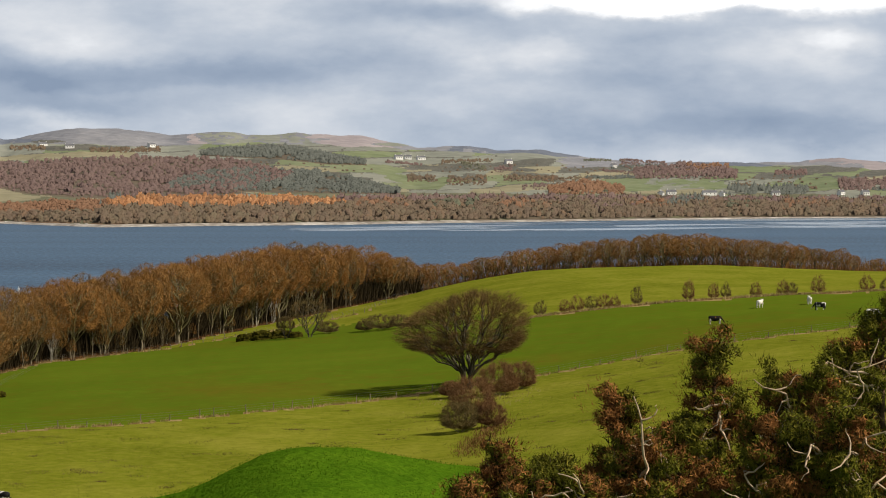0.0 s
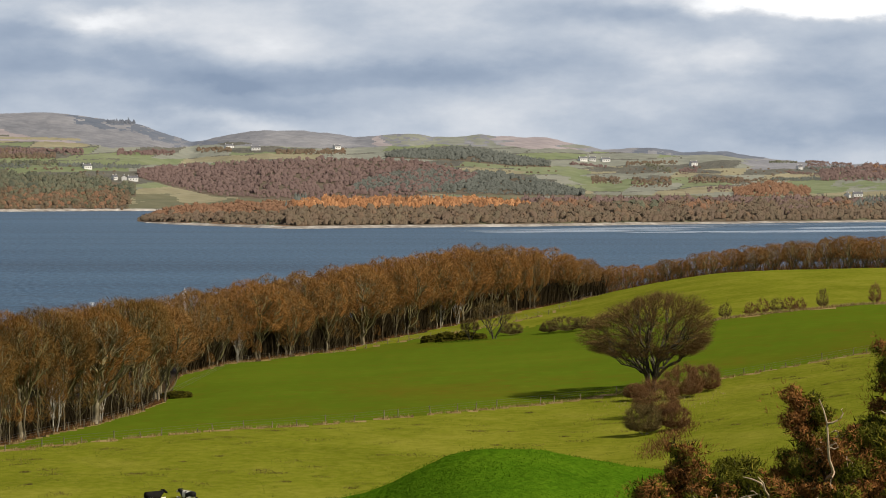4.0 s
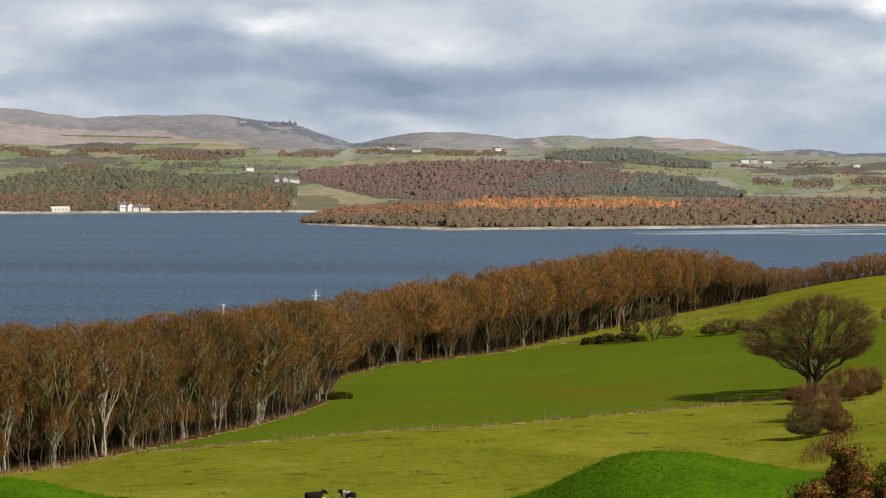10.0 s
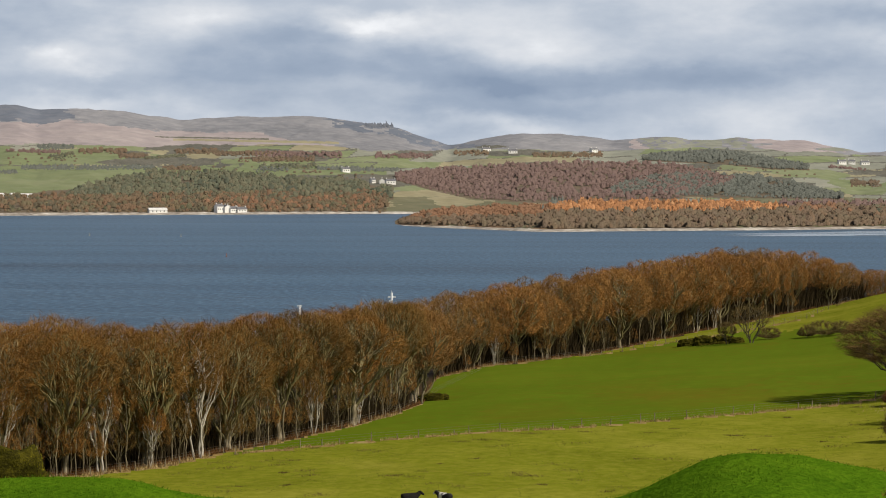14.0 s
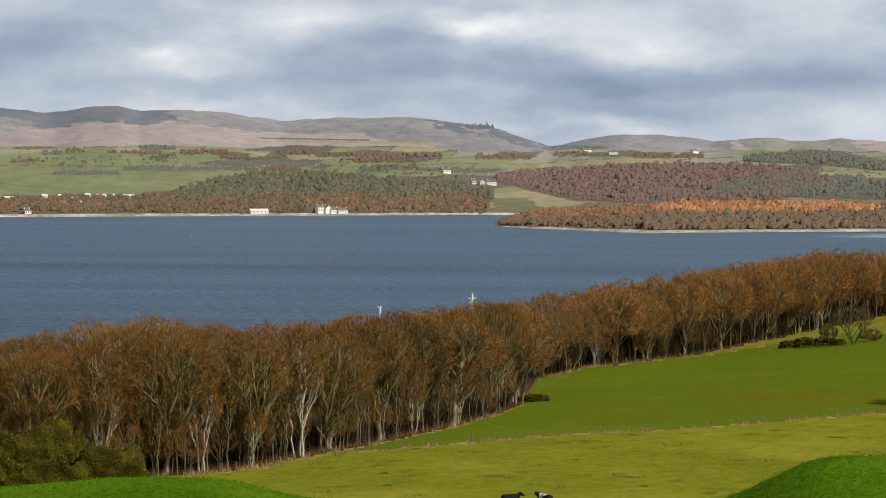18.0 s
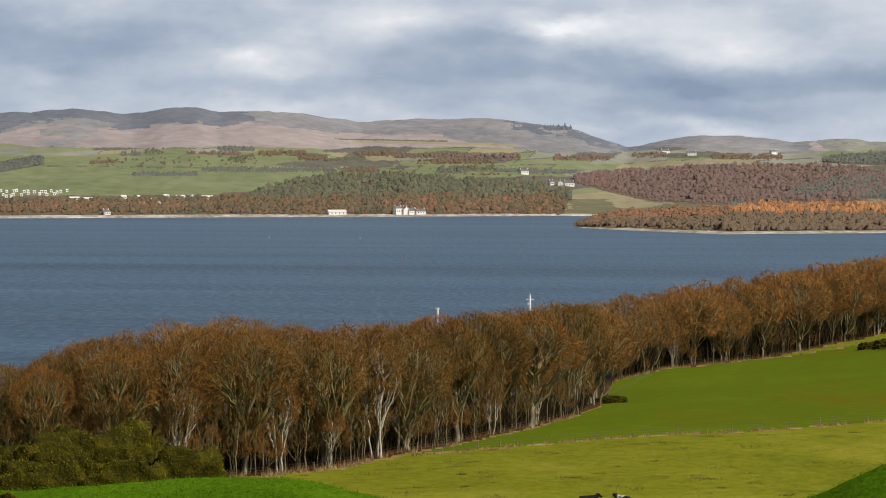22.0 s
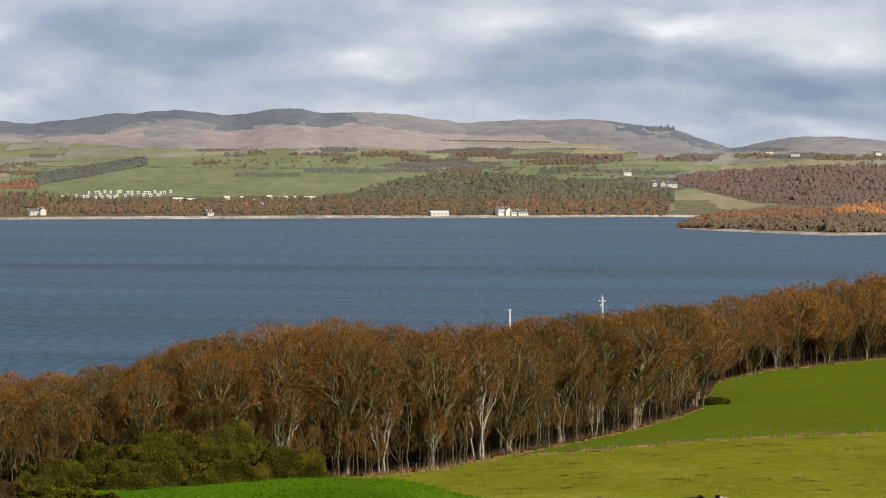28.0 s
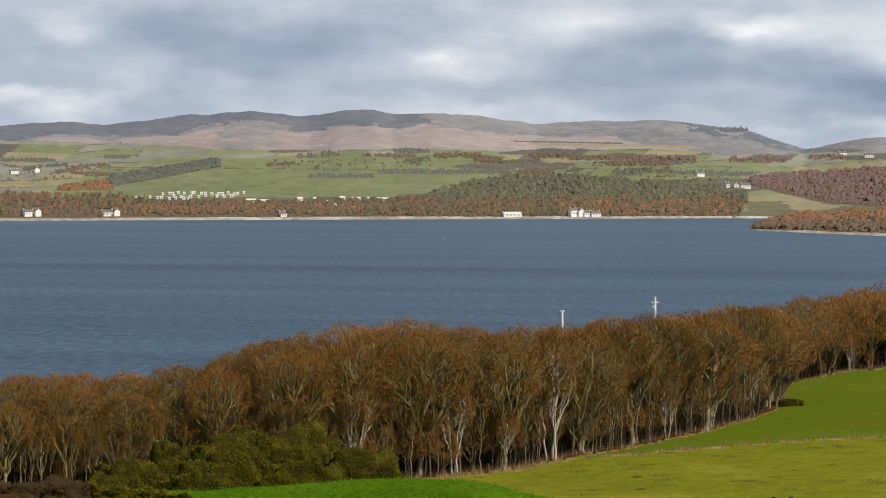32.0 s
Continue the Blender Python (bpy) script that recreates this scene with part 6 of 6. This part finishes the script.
def cow(label, u, v, turn, hide, lying=False, grazing=True, legs=None):
    r, z = near_spot(u, v)
    ob = thing("cow", label, "cow", "cattle in the fields")
    drop = 0.62 if lying else 0.0
    loft(((-1.08, 1.16 - drop, 0.10, 0.14), (-1.0, 1.12 - drop, 0.26, 0.32), (-0.65, 1.02 - drop, 0.36, 0.44), (-0.1, 0.95 - drop, 0.42, 0.50), (0.4, 1.0 - drop, 0.38, 0.46), (0.8, 1.10 - drop, 0.26, 0.34), (0.98, 1.16 - drop, 0.14, 0.2)), hide, "body", ob)
    if grazing and not lying:
        neck = loft(((0.85, 1.15, 0.16, 0.24), (1.1, 0.92, 0.13, 0.18), (1.32, 0.62, 0.11, 0.14)), hide, "neck", ob, 8)
        head = loft(((1.25, 0.62, 0.10, 0.10), (1.38, 0.48, 0.13, 0.13), (1.56, 0.26, 0.09, 0.09), (1.64, 0.16, 0.06, 0.05)), hide, "head", ob, 8)
        ear = (1.3, 0.66)
    else:
        neck = loft(((0.70, 1.12 - drop, 0.26, 0.34), (0.98, 1.24 - drop, 0.21, 0.26), (1.2, 1.36 - drop, 0.16, 0.18)), hide, "neck", ob, 8)
        head = loft(((1.08, 1.44 - drop, 0.14, 0.14), (1.26, 1.43 - drop, 0.18, 0.18), (1.5, 1.28 - drop, 0.14, 0.13), (1.64, 1.22 - drop, 0.11, 0.10)), hide, "head", ob, 8)
        ear = (1.12, 1.54 - drop)
    for s in (-1, 1):
        bm = bmesh.new()
        box(bm, ear[0], s * 0.2, ear[1], 0.06, 0.18, 0.09, 0.02)
        part("ear", bm, hide, head)
    for x in (-0.82, 0.72):
        for s in (-1, 1):
            if lying:
                bm = bmesh.new()
                box(bm, x + 0.15, s * 0.42, 0.14, 0.62, 0.16, 0.16, 0.05)
                part("leg", bm, legs or hide, ob)
            else:
                v2, f2 = [], []
                tube(v2, f2, [np.array(q) for q in ((x, s * 0.2, 0.95), (x + 0.03, s * 0.21, 0.5), (x - 0.02, s * 0.21, 0.42), (x, s * 0.21, 0.08), (x + 0.03, s * 0.21, -0.03))], (0.17, 0.10, 0.085, 0.075, 0.09), 7)
                mesh_part("leg", v2, f2, legs or hide, ob, smooth=True)
    v2, f2 = [], []
    tube(v2, f2, [np.array(q) for q in ((-1.05, 0, 1.25 - drop), (-1.14, 0, 1.0 - drop * 0.9), (-1.14, 0.02, 0.55 - drop * 0.6), (-1.13, 0.02, 0.4 - drop * 0.4))], (0.035, 0.025, 0.03, 0.05), 5)
    mesh_part("tail", v2, f2, hide, ob, smooth=True)
    ob.matrix_basis = Matrix.Translation(spot(u, r, z)) @ Matrix.Rotation(-u / F + radians(turn), 4, "Z") @ Matrix.Diagonal((1, 1.1, 1 if lying else 0.9, 1))
    return ob


cow("black and white cow lying in the rough field", -778, 880, 130, HIDE, lying=True)
cow("black cow lying in the rough field", -838, 880, 35, BLACK_HIDE, lying=True, legs=WHITE_HIDE)
cow("black cow with white legs grazing on the smooth pasture", 481, 573, 8, BLACK_HIDE, legs=WHITE_HIDE)
cow("cream-white cow standing by the upper hedge", 559, 543, 70, WHITE_HIDE, grazing=False)
cow("cream-white cow standing by the upper hedge", 646, 537, 95, WHITE_HIDE, grazing=False)
cow("black and white cow grazing on the smooth pasture", 664, 547, 150, HIDE)
cow("mostly white cow grazing near the pines", 756, 559, 30, WHITE_HIDE)

# ---- on the water ----
FERRY_WHITE = two_scale("ship_white_paint", 6, 0.8, (0.62, 0.63, 0.63), (0.78, 0.79, 0.79), (0.84, 0.85, 0.85), rough=0.4, bump=0.1, distance=0.01)
FERRY_BLACK = two_scale("ship_black_paint", 5, 0.7, (0.012, 0.012, 0.014), (0.02, 0.02, 0.023), (0.04, 0.04, 0.045), rough=0.45, bump=0.1, distance=0.01)
BUOY_RED = two_scale("buoy_red_paint", 2, 0.3, (0.25, 0.12, 0.11), (0.36, 0.19, 0.17), (0.42, 0.26, 0.23), rough=0.5, bump=0.1, distance=0.01)
BUOY_GREY = two_scale("buoy_grey_paint", 2, 0.3, (0.28, 0.28, 0.27), (0.42, 0.42, 0.40), (0.55, 0.55, 0.52), rough=0.5, bump=0.1, distance=0.01)


def ferry_boat():
    """A low double-ended car ferry with a mast at each end."""
    ob = thing("ferry", "low white double-ended ferry with two masts", "ferry")
    bm = bmesh.new()
    half = [(-19, 0.8), (-17.5, 3.4), (-13, 4.8), (13, 4.8), (17.5, 3.4), (19, 0.8)]
    outline = half + [(x, -y) for x, y in reversed(half)]
    low = [bm.verts.new((x * 0.95, y * 0.85, -1.0)) for x, y in outline]
    high = [bm.verts.new((x, y, 1.5)) for x, y in outline]
    n = len(outline)
    for i in range(n):
        bm.faces.new((low[i], low[(i + 1) % n], high[(i + 1) % n], high[i]))
    bm.faces.new(high)
    bm.faces.new(low[::-1])
    bmesh.ops.recalc_face_normals(bm, faces=bm.faces)
    part("hull", bm, FERRY_BLACK, ob, "black-painted hull")
    for s in (-1, 1):
        bm = bmesh.new()
        box(bm, 0, s * 4.4, 1.75, 24, 0.6, 0.6, 0.06)
        part("side_casing", bm, FERRY_BLACK, ob)
        bm = bmesh.new()
        box(bm, s * 19.4, 0, 1.6, 2.4, 3.4, 0.25, 0.04)
        part("ramp", bm, FERRY_BLACK, ob)
    for x, top, arm in ((14.05, 13.0, 1.4), (-14.05, 9.2, 0.85)):
        v, f = [], []
        tube(v, f, [np.array((x, 0, 1.4)), np.array((x, 0, 3.0)), np.array((x, 0, top))], (0.5, 0.42, 0.34), 10)
        mast = mesh_part("mast", v, f, FERRY_WHITE, ob, smooth=True)
        bm = bmesh.new()
        box(bm, x, 0, top - (1.3 if arm > 1 else 0.2), arm * 1.7, 0.35, 0.4, 0.05)
        part("crosstree", bm, FERRY_WHITE, mast)
        if arm > 1:
            bm = bmesh.new()
            box(bm, x - 0.3, 0, top - 2.6, 0.9, 0.6, 0.7, 0.06)
            part("lamp_box", bm, FERRY_WHITE, mast)
            v, f = [], []
            tube(v, f, [np.array((x, 0, top)), np.array((x, 0, top + 0.7))], (0.14, 0.08), 6)
            mesh_part("topmast", v, f, FERRY_WHITE, mast)
    return ob


ferry = ferry_boat()


def buoy(u, v, mat, label):
    r = EYE * F / (v - 295)
    ob = thing("buoy", label, "buoy", "channel buoys")
    v2, f2 = [], []
    tube(v2, f2, [np.array(q) for q in ((0, 0, -0.6), (0, 0, 0.1), (0, 0, 0.5))], (1.1, 1.2, 0.9), 12)
    mesh_part("float", v2, f2, mat, ob)
    v2, f2 = [], []
    tube(v2, f2, [np.array(q) for q in ((0, 0, 0.4), (0, 0, 2.8))], (0.55, 0.32), 8)
    mesh_part("tower", v2, f2, mat, ob)
    bm = bmesh.new()
    bmesh.ops.create_cone(bm, cap_ends=True, segments=10, radius1=0.45, radius2=0.38, depth=0.8, matrix=Matrix.Translation((0, 0, 3.3)))
    part("topmark", bm, mat, ob)
    ob.matrix_basis = Matrix.Translation(spot(u, r, 0)) @ Matrix.Scale(0.6, 4)


buoy(-1163, 446, BUOY_RED, "red channel buoy floating on the loch")
buoy(-1243, 410, BUOY_GREY, "grey channel buoy floating on the loch")
buoy(-1403, 408, BUOY_GREY, "grey channel buoy floating on the loch")


# the patterns from which the trees were copied
for ob in PATTERNS:
    for o in (*ob.children_recursive, ob):
        bpy.data.objects.remove(o)


# ---- what moves ----
def motions():
    # the cloud layer drifts to the right
    walk(clouds, [(0.0, pose(0, 0, EYE, 0, 0, 0)), (16.0, pose(0, 0, EYE, 0, 0, -0.455)), (32.0, pose(0, 0, EYE, 0, 0, -0.91))])
    # the ferry crosses slowly to the left; seen almost from the side
    rows = []
    for k in range(9):
        t = 4.0 * k
        u, r = -828 - 8.9 * t, 908 - 0.3 * t
        p = spot(u, r)
        rows.append((t, pose(p.x, p.y, 0, 0, 0, -math.degrees(u / F))))
    walk(ferry, rows)


motions()
